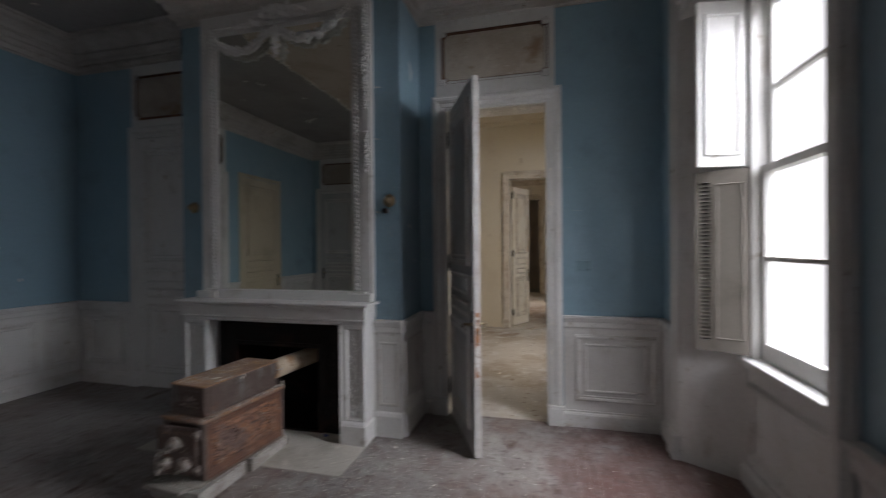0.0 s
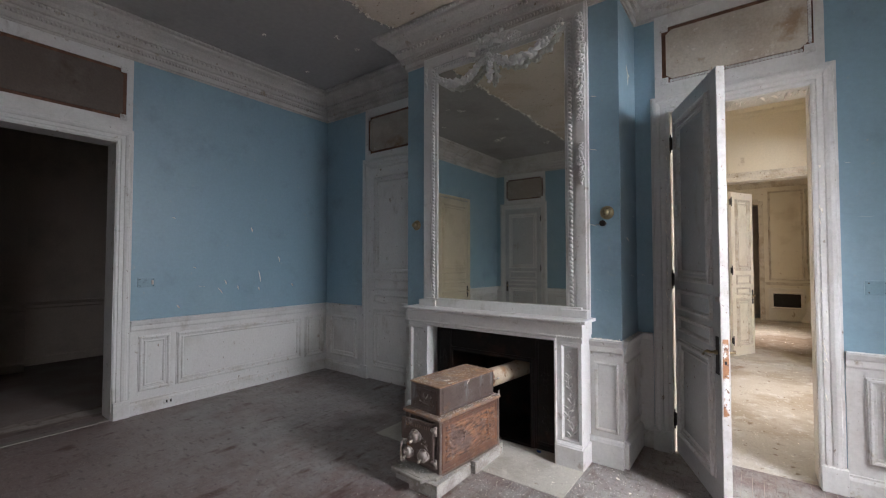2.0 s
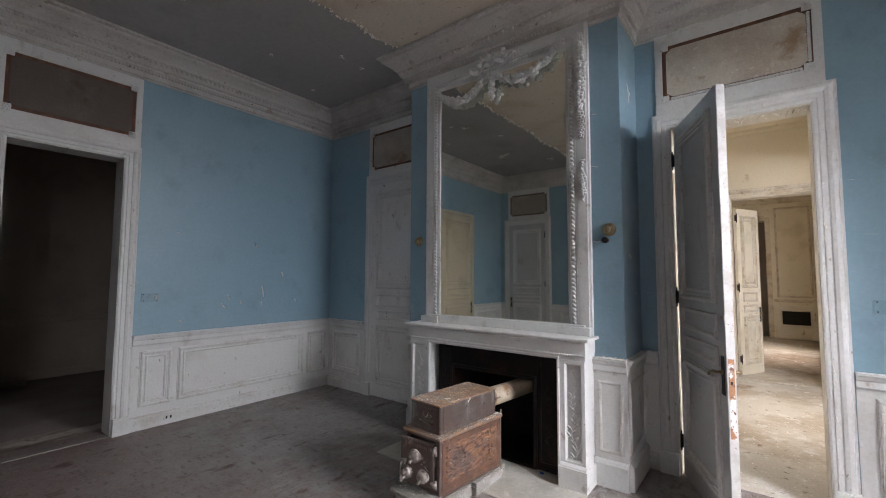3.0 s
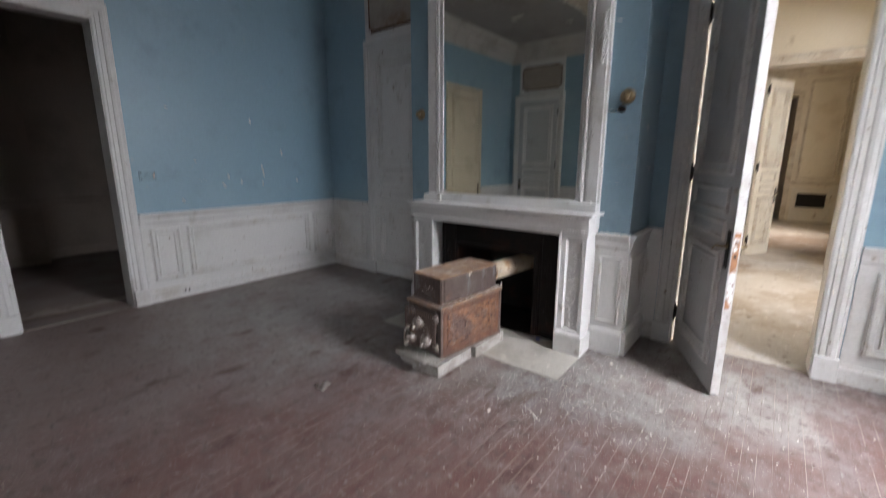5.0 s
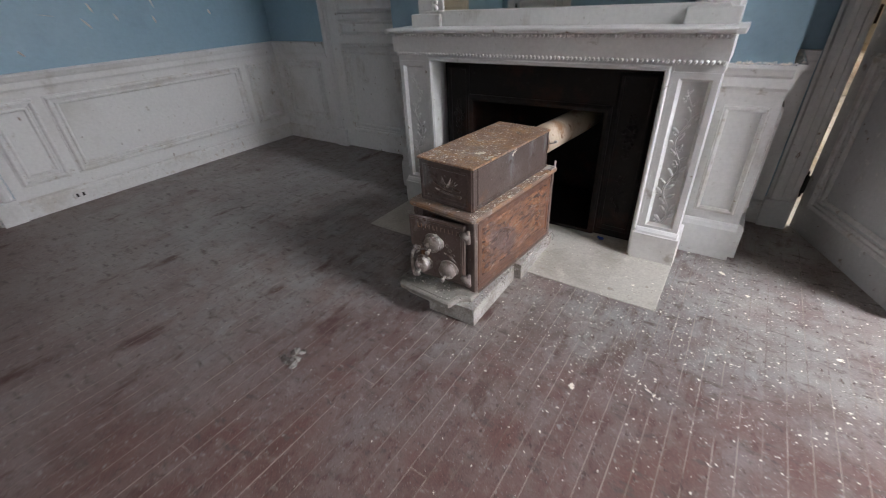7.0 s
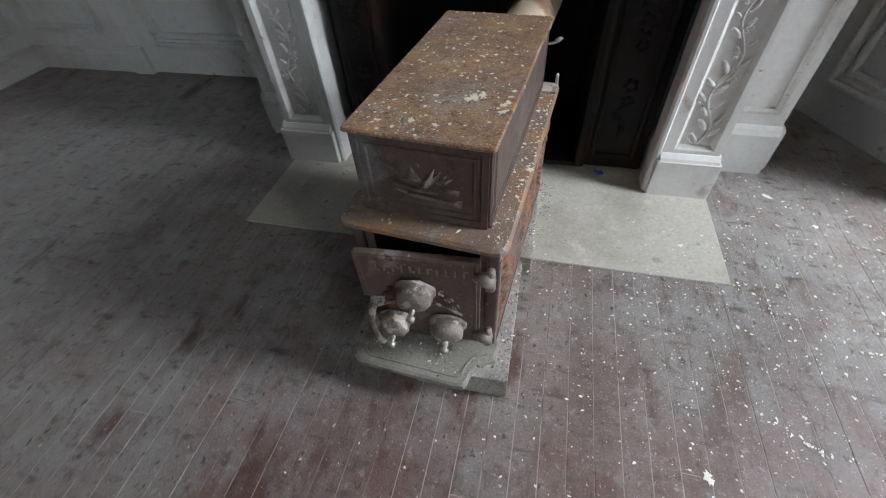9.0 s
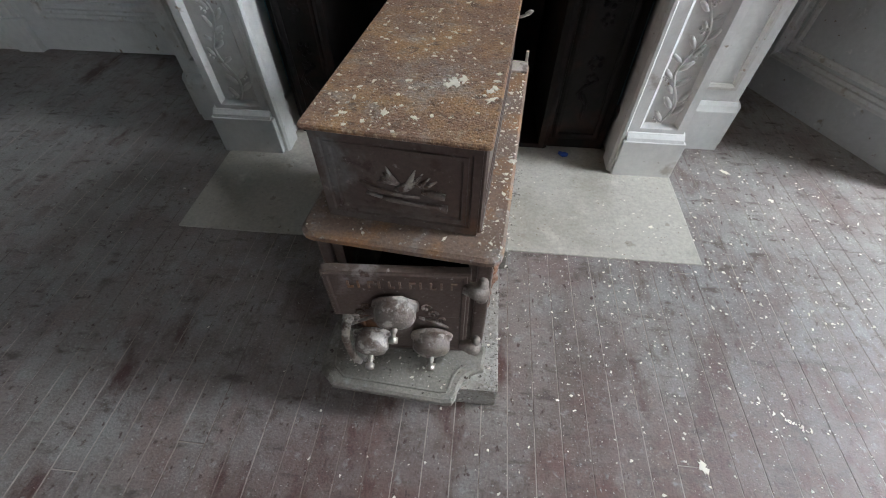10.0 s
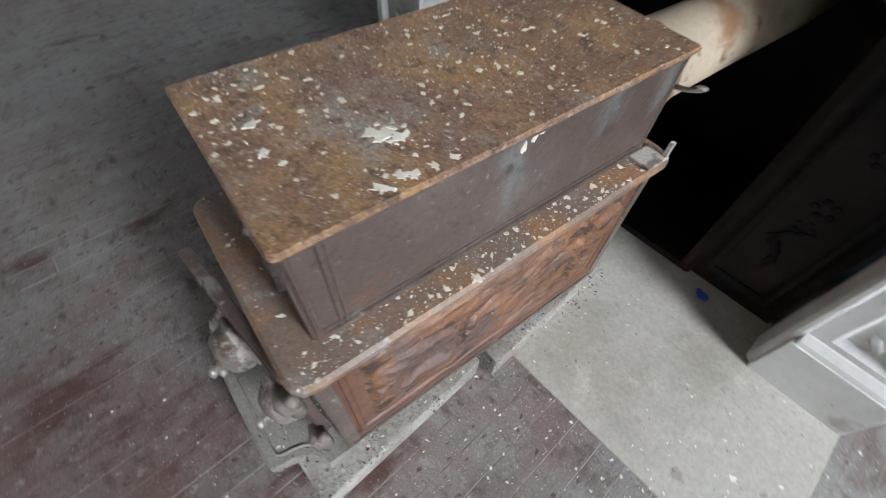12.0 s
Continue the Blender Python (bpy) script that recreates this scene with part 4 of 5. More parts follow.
part("ribbon_bow", bm, WHITE, mirror, "carved ribbon bow", False)
swag("side_drop", [(MX1 + 0.135, BY - 0.062, 3.56), (MX1 + 0.135, BY - 0.062, 3.28), (MX1 + 0.138, BY - 0.06, 2.72)], 0.030, 0.044, 24)
swag("side_drop", [(MX1 + 0.14, BY - 0.06, 2.52), (MX1 + 0.145, BY - 0.06, 2.20)], 0.018, 0.032, 9)
swag("side_drop", [(MX0 - 0.135, BY - 0.062, 3.56), (MX0 - 0.135, BY - 0.062, 3.36)], 0.016, 0.026, 8)

# ---- brass wall fittings ----


def wall_boss(x, z):
    ob = thing("wall_sconce_boss", "tarnished brass round sconce boss on the blue wall", "wall lamp", group="brass sconce bosses", place=pose(x, BY, z, 90, 0, 0))
    bm = bmesh.new()
    lathe(bm, [(0.052, 0), (0.054, 0.006), (0.048, 0.012), (0.046, 0.018), (0.034, 0.026), (0.022, 0.030), (0.0005, 0.030)], Matrix(), 24)
    part("back_plate", bm, BRASS, ob, smooth=True)
    bm = bmesh.new()
    lathe(bm, [(0.018, 0.028), (0.020, 0.04), (0.026, 0.048), (0.024, 0.060), (0.012, 0.068), (0.0005, 0.07)], Matrix(), 18)
    part("knob", bm, BRASS, ob, smooth=True)
    return ob


wall_boss(-3.042, 1.954)
wall_boss(-1.082, 1.952)
bm = bmesh.new()
lathe(bm, [(0.020, 0), (0.021, 0.03), (0.024, 0.034), (0.024, 0.05), (0.014, 0.052), (0.0005, 0.052)], pose(-1.106, BY, 1.868, 90, 0, 0), 18)
tagged(part("wall_switch_knob", bm, HINGE, smooth=True), "small black round switch knob under the brass boss", "switch")

# ---- stove ----
stove = thing("wood_stove", "rusty brown cast iron wood stove on concrete blocks, its door ajar", "stove", pose(-2.04, 2.515, 0, 0, 0, -5.5))


def plate(bm, x0, x1, y0, y1, z0, z1, r=0.02, b=0.004):
    """A slab with rounded corners and a soft rim."""
    out = []
    for cx, cy, a0 in ((x1 - r, y1 - r, 0), (x0 + r, y1 - r, 90), (x0 + r, y0 + r, 180), (x1 - r, y0 + r, 270)):
        out += [(cx + r * math.cos(radians(a0 + k * 30)), cy + r * math.sin(radians(a0 + k * 30))) for k in range(4)]
    mx, my = (x0 + x1) / 2, (y0 + y1) / 2
    rings = []
    for z, s in ((z0, b), (z0 + b, 0), (z1 - b, 0), (z1, b)):
        rings.append([bm.verts.new((x - math.copysign(s, x - mx), y - math.copysign(s, y - my), z)) for x, y in out])
    k = len(out)
    for A, B in zip(rings, rings[1:]):
        for i in range(k):
            bm.faces.new((A[i], A[(i + 1) % k], B[(i + 1) % k], B[i]))
    bm.faces.new(rings[0]), bm.faces.new(rings[-1])


bm = bmesh.new()
plate(bm, -0.160, 0.145, -0.330, 0.328, 0.680, 0.690, 0.008, 0.003)
part("lid", bm, RUST, stove, "rusted top plate flecked with paint flakes")
bm = bmesh.new()
box(bm, -0.149, 0.135, -0.320, 0.320, 0.492, 0.680, 0.004)
rect(bm, Side((0, -0.320, 0), (0, -1, 0)), -0.120, 0.106, 0.520, 0.656, [(-0.006, 0), (-0.003, 0.004), (0.004, 0.004), (0.005, 0.001), (0.010, 0.001), (0.012, 0.005), (0.026, 0.005), (0.026, 0)])
box_ob = part("upper_box", bm, BOXIRON, stove)
EB = Side((0.135, 0, 0), (1, 0, 0))
for z, r in ((0.499, 0.006), (0.511, 0.003), (0.671, 0.003)):
    bm = bmesh.new()
    tube(bm, [EB(-0.318, z, 0.0), EB(0.318, z, 0.0)], r, 6)
    part("bead", bm, BOXIRON, box_ob)
for u, r in ((-0.316, 0.005), (-0.285, 0.0035), (-0.277, 0.002), (0.315, 0.004)):
    bm = bmesh.new()
    tube(bm, [EB(u, 0.498, 0.0), EB(u, 0.678, 0.0)], r, 6)
    part("bead", bm, BOXIRON, box_ob)
bm = bmesh.new()
y = -0.3215
for side in (-1, 1):
    for k in range(4):
        tip = (0.010 + 0.012 * k) if side > 0 else -(0.012 + 0.006 * k)
        tube(bm, [(side * 0.006, y, 0.588), (tip * 0.8 + side * 0.008, y - 0.001, 0.602 - 0.003 * k), (tip + side * 0.014, y + 0.001, 0.622 - (0.006 if side > 0 else 0.012) * k)], [0.003, 0.0048, 0.001], 6)
tube(bm, [(-0.012, y - 0.001, 0.578), (0.004, y - 0.004, 0.584), (0.018, y - 0.002, 0.592), (0.026, y, 0.602)], [0.004, 0.009, 0.006, 0.002], 8)
tube(bm, [(-0.075, y, 0.586), (-0.055, y - 0.003, 0.574), (-0.02, y - 0.002, 0.566), (0.03, y - 0.002, 0.566)], [0.003, 0.006, 0.004, 0.003], 7)
tube(bm, [(-0.066, y, 0.560), (-0.02, y - 0.003, 0.553), (0.03, y - 0.002, 0.548), (0.078, y - 0.003, 0.548)], [0.003, 0.005, 0.004, 0.008], 7)
tube(bm, [(0.034, y - 0.001, 0.578), (0.052, y - 0.003, 0.577), (0.074, y - 0.003, 0.574)], [0.005, 0.007, 0.006], 7)
part("front_relief", bm, DUSTIRON, stove, "worn raised ornament with branches", True)["kind"] = "stuff"
bm = bmesh.new()
plate(bm, -0.192, 0.186, -0.380, 0.368, 0.470, 0.492, 0.028, 0.006)
part("shelf_plate", bm, LEDGE, stove, "rusted ledge plate")
bm = bmesh.new()
box(bm, -0.168, 0.164, -0.350, -0.345, 0.10, 0.16)
box(bm, -0.168, 0.164, -0.350, -0.345, 0.448, 0.470)
box(bm, -0.168, -0.125, -0.350, -0.345, 0.16, 0.448)
box(bm, 0.125, 0.164, -0.350, -0.345, 0.16, 0.448)
box(bm, -0.168, -0.160, -0.345, 0.35, 0.10, 0.470)
box(bm, -0.160, 0.164, 0.34, 0.35, 0.10, 0.470)
for x0, x1 in ((-0.174, -0.146), (0.142, 0.170)):
    for y0, y1 in ((-0.358, -0.330), (0.330, 0.356)):
        box(bm, x0, x1, y0, y1, 0.098, 0.472, 0.006)
part("lower_body", bm, IRON, stove)
bm = bmesh.new()
box(bm, 0.154, 0.163, -0.345, 0.34, 0.10, 0.470)
S = Side((0.163, 0, 0), (1, 0, 0))
rect(bm, S, -0.318, 0.318, 0.135, 0.445, [(-0.008, 0), (-0.003, 0.005), (0.004, 0.005), (0.006, 0.001), (0.012, 0.001), (0.014, 0.006), (0.028, 0.006), (0.028, 0)])
side = part("side_panel", bm, REDIRON, stove, "red-brown side panel")
for z in (0.112, 0.122, 0.13):
    bm = bmesh.new()
    tube(bm, [S(-0.33, z, 0.002), S(0.33, z, 0.002)], 0.0035, 6)
    part("rib", bm, REDIRON, side)


def relief(u, z):
    """Height of the cast woodland scene: bark-like ridges, a swirl, a leaning tree and a cabin."""
    q = z - 0.10 * u - 0.012 * math.sin(u * 17)
    h = 0.0042 * (0.5 - abs(noise.noise((u * 8, q * 62, 1.0))) * 1.7) + 0.0022 * (0.4 - abs(noise.noise((u * 17, q * 120, 5.0))) * 1.6)
    swirl = math.hypot((u + 0.17) * 0.8, (z - 0.31) * 1.25)
    h += 0.004 * math.exp(-((swirl - 0.075 - 0.02 * noise.noise((u * 8, z * 8, 2))) / 0.010) ** 2) - 0.003 * (swirl < 0.06)
    h += 0.002 * math.exp(-((u - 0.02 - (z - 0.3) * 0.5) / 0.035) ** 2) * max(0, math.sin(z * 70 + u * 40))
    trunk = u - 0.195 + 0.10 * (z - 0.3)
    h += 0.004 * math.exp(-(trunk / 0.008) ** 2) * (z > 0.21) + 0.003 * (abs(u - 0.245) < 0.035 and 0.37 < z < 0.425)
    h += 0.0016 * max(0, noise.noise((u * 22, z * 30, 9))) * (z > 0.24)
    return 2.6 * max(0.0, h + 0.002) * min(1, (0.29 - abs(u)) / 0.012, (z - 0.165) / 0.010, (0.418 - z) / 0.010)


bm = bmesh.new()
us, zs = np.linspace(-0.29, 0.29, 150), np.linspace(0.165, 0.418, 66)
gridv = [[bm.verts.new(S(u, z, max(0.0004, relief(float(u), float(z)) + 0.0004))) for z in zs] for u in us]
for i in range(149):
    for j in range(65):
        bm.faces.new((gridv[i][j], gridv[i + 1][j], gridv[i + 1][j + 1], gridv[i][j + 1]))
part("side_relief", bm, RELIEF, stove, "raised woodland relief", True)
bm = bmesh.new()
lip = [(-0.205, -0.345), (-0.204, -0.440), (-0.193, -0.480), (-0.157, -0.506), (0.105, -0.498), (0.124, -0.494), (0.131, -0.482), (0.133, -0.460), (0.140, -0.438), (0.153, -0.420), (0.170, -0.408), (0.184, -0.402), (0.184, -0.345)]
A, B, C = ([bm.verts.new((x * s, -0.345 + (y + 0.345) * s, z)) for x, y in lip] for z, s in ((0.092, 1.0), (0.108, 1.0), (0.113, 0.96)))
for P, Q in ((A, B), (B, C)):
    for i in range(len(lip)):
        bm.faces.new((P[i], P[(i + 1) % len(lip)], Q[(i + 1) % len(lip)], Q[i]))
bm.faces.new(A), bm.faces.new(C)
tube(bm, [(x * 0.86, -0.345 + (y + 0.345) * 0.86, 0.114) for x, y in lip[1:-1]], 0.003, 6)
part("ash_lip", bm, ASHLIP, stove, "dusty ash lip")
part("base_plate", boxed(-0.175, 0.172, -0.36, 0.356, 0.090, 0.104, 0.003), IRON, stove)
part("grate_floor", boxed(-0.155, 0.150, -0.34, 0.335, 0.104, 0.112), BLACK, stove)

# the stove's door, ajar, hinged on its east side, its lower corner cut out for the latch
leaf = boxed(-0.278, 0.0, -0.018, 0.0, 0.300, 0.453, 0.003)
box(leaf, -0.232, 0.0, -0.0178, -0.0002, 0.150, 0.302, 0.003)
sdoor = part("door", leaf, IRON, stove, "iron door standing ajar", place=pose(0.132, -0.366, 0, 0, 0, 9))
D = Side((0, -0.018, 0), (0, -1, 0))
bm = bmesh.new()
sweep(bm, [D(-0.268, 0.312), D(-0.268, 0.442), D(-0.012, 0.442), D(-0.012, 0.164), D(-0.222, 0.164), D(-0.222, 0.300)], [(-0.005, 0), (-0.002, 0.003), (0.004, 0.003), (0.006, 0)], D.n)
part("rim", bm, IRON, sdoor)
bm = bmesh.new()
for i in range(11):
    u = -0.232 + i * 0.0195
    wbox(bm, D, u, u + 0.004, 0.404, 0.424, 0, 0.003)
    if i % 2 == 0:
        wbox(bm, D, u + 0.004, u + 0.012, 0.420 if i % 4 else 0.404, 0.424 if i % 4 else 0.408, 0, 0.003)
part("raised_marks", bm, LEDGE, sdoor, "row of worn raised marks")["kind"] = "stuff"
for u, z, r in ((-0.146, 0.348, 0.042), (-0.207, 0.226, 0.038), (-0.076, 0.228, 0.041)):
    m = Matrix.Translation(D(u, z, 0)) @ Matrix.Rotation(radians(90), 4, "X") @ Matrix.Rotation(radians(12), 4, "X")
    bm = bmesh.new()
    lathe(bm, [(r * 1.12, 0), (r * 1.14, 0.005), (r * 1.10, 0.009), (r * 0.98, 0.010), (r * 0.99, 0.022), (r * 0.93, 0.034), (r * 0.78, 0.043), (r * 0.45, 0.048), (0.0005, 0.049)], m, 20)
    for v in bm.verts:
        v.co += 0.004 * noise.noise_vector(v.co * 45)
    cap = part("draught_cap", bm, DUSTIRON, sdoor, "dusty domed draught cap", True)
    bm = bmesh.new()
    lathe(bm, [(0.007, 0.036), (0.007, 0.056), (0.005, 0.058), (0.005, 0.064), (0.010, 0.066), (0.010, 0.076), (0.004, 0.078)], m @ Matrix.Translation((0, -0.006 - r * 0.1, 0)), 8)
    part("bolt", bm, STEEL, cap, "bright screw", True)
bm = bmesh.new()
for side in (-1, 1):
    for k in range(3):
        c, z = -0.146 + side * (0.060 + 0.014 * k), 0.338 - 0.022 * k
        tube(bm, [D(c + side * 0.010 * math.cos(w) * (1 - w / 9), z + 0.011 * math.sin(w) * (1 - w / 9), 0.002) for w in np.linspace(0, 5.5, 10)], 0.0032, 6)
    tube(bm, [D(-0.146 + side * 0.045, 0.300, 0.001), D(-0.146 + side * 0.080, 0.286, 0.003), D(-0.146 + side * 0.105, 0.262, 0.001)], [0.003, 0.006, 0.003], 7)
part("scroll_relief", bm, DUSTIRON, sdoor)["kind"] = "stuff"
bm = bmesh.new()
tube(bm, [D(-0.250, 0.293, 0.0), D(-0.252, 0.288, 0.024), D(-0.256, 0.258, 0.034), D(-0.254, 0.213, 0.036), D(-0.246, 0.183, 0.040), D(-0.235, 0.168, 0.044)], [0.011, 0.010, 0.008, 0.008, 0.009, 0.006], 8)
ball(bm, D(-0.250, 0.293, 0.004), 0.015, 1, (1, 0.6, 1))
ball(bm, D(-0.242, 0.166, 0.030), 0.022, 1, (1.1, 0.7, 0.7))
part("latch_handle", bm, DUSTIRON, sdoor, "curved latch handle", True)
for z in (0.415, 0.195):
    bm = bmesh.new()
    tube(bm, [D(-0.012, z, 0.002), D(0.012, z, 0.010), D(0.028, z - 0.008, 0.008)], [0.012, 0.018, 0.015], 7)
    rod(bm, D(0.022, z - 0.034, 0.004), D(0.022, z + 0.024, 0.004), 0.012, 0.010, 8)
    part("hinge", bm, DUSTIRON, sdoor, "worn iron hinge", True)
bm = bmesh.new()
rod(bm, (0.166, -0.352, 0.17), (0.166, -0.352, 0.44), 0.006)
part("hinge_rod", bm, IRON, stove)
bm = bmesh.new()
tube(bm, [(0.120, 0.335, 0.612), (0.150, 0.352, 0.612), (0.165, 0.356, 0.618), (0.172, 0.352, 0.626), (0.166, 0.346, 0.628), (0.156, 0.348, 0.620)], 0.004, 6)
part("damper_ring", bm, STEEL, stove, "bent wire damper ring", True)
bm = bmesh.new()
box(bm, 0.138, 0.182, 0.285, 0.345, 0.493, 0.500, 0.002)
box(bm, 0.172, 0.180, 0.335, 0.345, 0.500, 0.530, 0.002)
part("bracket", bm, DUSTIRON, stove)

bm = bmesh.new()
tube(bm, [(-1.965, 2.846, 0.592), (-1.945, 3.10, 0.588), (-1.915, 3.42, 0.584), (-1.905, 3.60, 0.584)], 0.076, 24)
pipe = tagged(part("flue_pipe", bm, PIPE, smooth=True), "tan rusty flue pipe from the stove into the fireplace", "pipe")
bm = bmesh.new()
tube(bm, [(-1.9635, 2.852, 0.592), (-1.961, 2.880, 0.592)], 0.080, 24)
part("collar", bm, RUST, pipe, smooth=True)

# concrete blocks under the stove
for x, y, w, l, a in ((-1.982, 2.258, 0.245, 0.41, 0.5), (-1.958, 2.695, 0.245, 0.42, 0.8), (-2.185, 2.300, 0.155, 0.40, -4.5), (-2.215, 2.72, 0.24, 0.40, 1.0)):
    bm = bmesh.new()
    box(bm, -w / 2, w / 2, -l / 2, l / 2, 0, 0.090, 0.005)
    tagged(part("concrete_block", bm, CONCRETE, place=pose(x, y, 0.0, 0, 0, a)), "grey solid concrete block on the floor under the stove", "block", "blocks under the stove")

# ---- doors ----


def door_leaf(name, place, w, h, t, mat, label, group="", hand=True, latch_z=0.97, hinges=True):
    """x runs from the hinge to the free edge; the leaf lies between y = -t and 0."""
    ob = thing(name, label, "door", place, group)
    part("leaf", boxed(0, w, -t, 0, 0.012, h, 0.003), mat, ob)
    front, back = Side((0, -t, 0), (0, -1, 0)), Side((0, 0, 0), (0, 1, 0))
    rows = [(1.44, h - 0.14), (1.20, 1.33), (1.03, 1.12), (0.20, 0.93)]
    for S, flip in ((front, 1), (back, -1)):
        for z0, z1 in rows:
            u0, u1 = 0.125, w - 0.125
            if flip < 0:
                u0, u1 = -u1, -u0
            bm = bmesh.new()
            if z1 - z0 > 0.3:
                rect(bm, S, u0, u1, z0, z1, PANELMOULD)
                rect(bm, S, u0 + 0.05, u1 - 0.05, z0 + 0.05, z1 - 0.05, SMALLMOULD)
                for u in (u0 + 0.05, u1 - 0.05):
                    for z in (z0 + 0.05, z1 - 0.05):
                        wbox(bm, S, u - 0.022, u + 0.022, z - 0.022, z + 0.022, 0, 0.008, 0.002)
            else:
                rect(bm, S, u0, u1, z0, z1, [(-0.016, 0), (-0.010, 0.008), (0.0, 0.018), (0.012, 0.018), (0.018, 0.004), (0.018, 0)])
            part("panel_moulding", bm, WORN if mat in (WHITE, DOORPAINT) else CREAMMOULD if mat is CREAMDOOR else mat, ob)
    if hand:
        for S, flip in ((front, 1), (back, -1)):
            bm = bmesh.new()
            u = flip * (w - 0.045)
            wbox(bm, S, u - 0.022, u + 0.022, latch_z - 0.12, latch_z + 0.12, 0, 0.004, 0.0015)
            pl = part("lock_plate", bm, HINGE, ob, "dark iron lock plate")
            bm = bmesh.new()
            lathe(bm, [(0.016, 0), (0.014, 0.012), (0.009, 0.02), (0.009, 0.045)], Matrix.Translation(S(u, latch_z + 0.02, 0.003)) @ S.n.to_track_quat("Z", "Y").to_matrix().to_4x4(), 12)
            tube(bm, [S(u, latch_z + 0.02, 0.042), S(u - flip * 0.02, latch_z + 0.022, 0.052), S(u - flip * 0.055, latch_z + 0.012, 0.052), S(u - flip * 0.085, latch_z + 0.002, 0.048), S(u - flip * 0.105, latch_z - 0.016, 0.048)], [0.009, 0.010, 0.008, 0.007, 0.008], 8)
            part("lever", bm, BRASS, pl, "brass lever handle", True)
    for z in (0.27, 1.42, 2.56) if hinges else ():
        bm = bmesh.new()
        c = (-0.008, -t - 0.012, z)
        rod(bm, (c[0], c[1], z - 0.055), (c[0], c[1], z + 0.055), 0.010)
        for s in (-1, 1):
            ball(bm, (c[0], c[1], z + s * 0.066), 0.009, 1, (1, 1, 1.8))
        box(bm, -0.008, 0.004, -t - 0.010, -t + 0.02, z - 0.05, z + 0.05)
        part("hinge", bm, HINGE, ob, "dark iron hinge", True)
    return ob


north_door = door_leaf("door_north", pose(-0.650, 3.805, 0, 0, 0, -65.5), 0.86, 2.82, 0.052, DOORPAINT, "grey-white panelled door standing open, paint chipped off its edge")
part("edge_strip", boxed(0.860, 0.8635, -0.050, -0.002, 0.014, 2.818), CHIPPED, north_door, "chipped white door edge baring brown wood")
part("mortise_scar", boxed(0.8636, 0.8648, -0.043, -0.010, 0.60, 1.08, 0.0005), material("torn_edge_wood", (0.70, 0.69, 0.67), 0.6, [((0.40, 0.19, 0.09), 9, 0.46, 0.52, (1, 1, 0.8)), ((0.20, 0.10, 0.06), 26, 0.58, 0.62)], 90, 0.2, 0.3), north_door, "bare orange wood where the lock was torn out")
part("bolt_plate", boxed(0.80, 0.865, -0.0580, -0.051, 1.31, 1.345, 0.002), STEEL, north_door, "small bright bolt")
# a small dark block stands for the shade inside the latch hole
part("latch_hole", boxed(0.8650, 0.8662, -0.034, -0.020, 0.925, 0.945), HINGE, north_door)

door_leaf("door_north_west", pose(-4.33, 3.790, 0, 0, 0, 0), 0.92, 2.82, 0.045, WHITE, "white panelled door closed beside the chimney breast", hand=False, hinges=False)
door_leaf("door_south", pose(-4.105, -2.505, 0, 0, 0, 180), 0.91, 2.82, 0.045, DOORPAINT, "grey-white panelled door, closed")
door_leaf("door_yellow", pose(-5.255, -0.115, 0, 0, 0, -90) @ Matrix.Translation((0, 0.0, 0)), 1.07, 2.89, 0.02, YDOOR, "yellowed panelled door, closed", latch_z=0.91)
door_leaf("door_cream", pose(-0.50, 8.22, 0, 0, 0, 62), 0.60, 2.72, 0.045, CREAMDOOR, "cream panelled door standing open to the far room")
bm = bmesh.new()
box(bm, -0.30, 0.0, -0.012, 0.012, 0, 0.55, 0.004)
tagged(part("leaning_board", bm, CREAMWOOD, place=pose(1.02, 13.86, 0.005, -12, 0, -20)), "cream board leaning on the far fireplace wall", "board")

# ---- windows ----


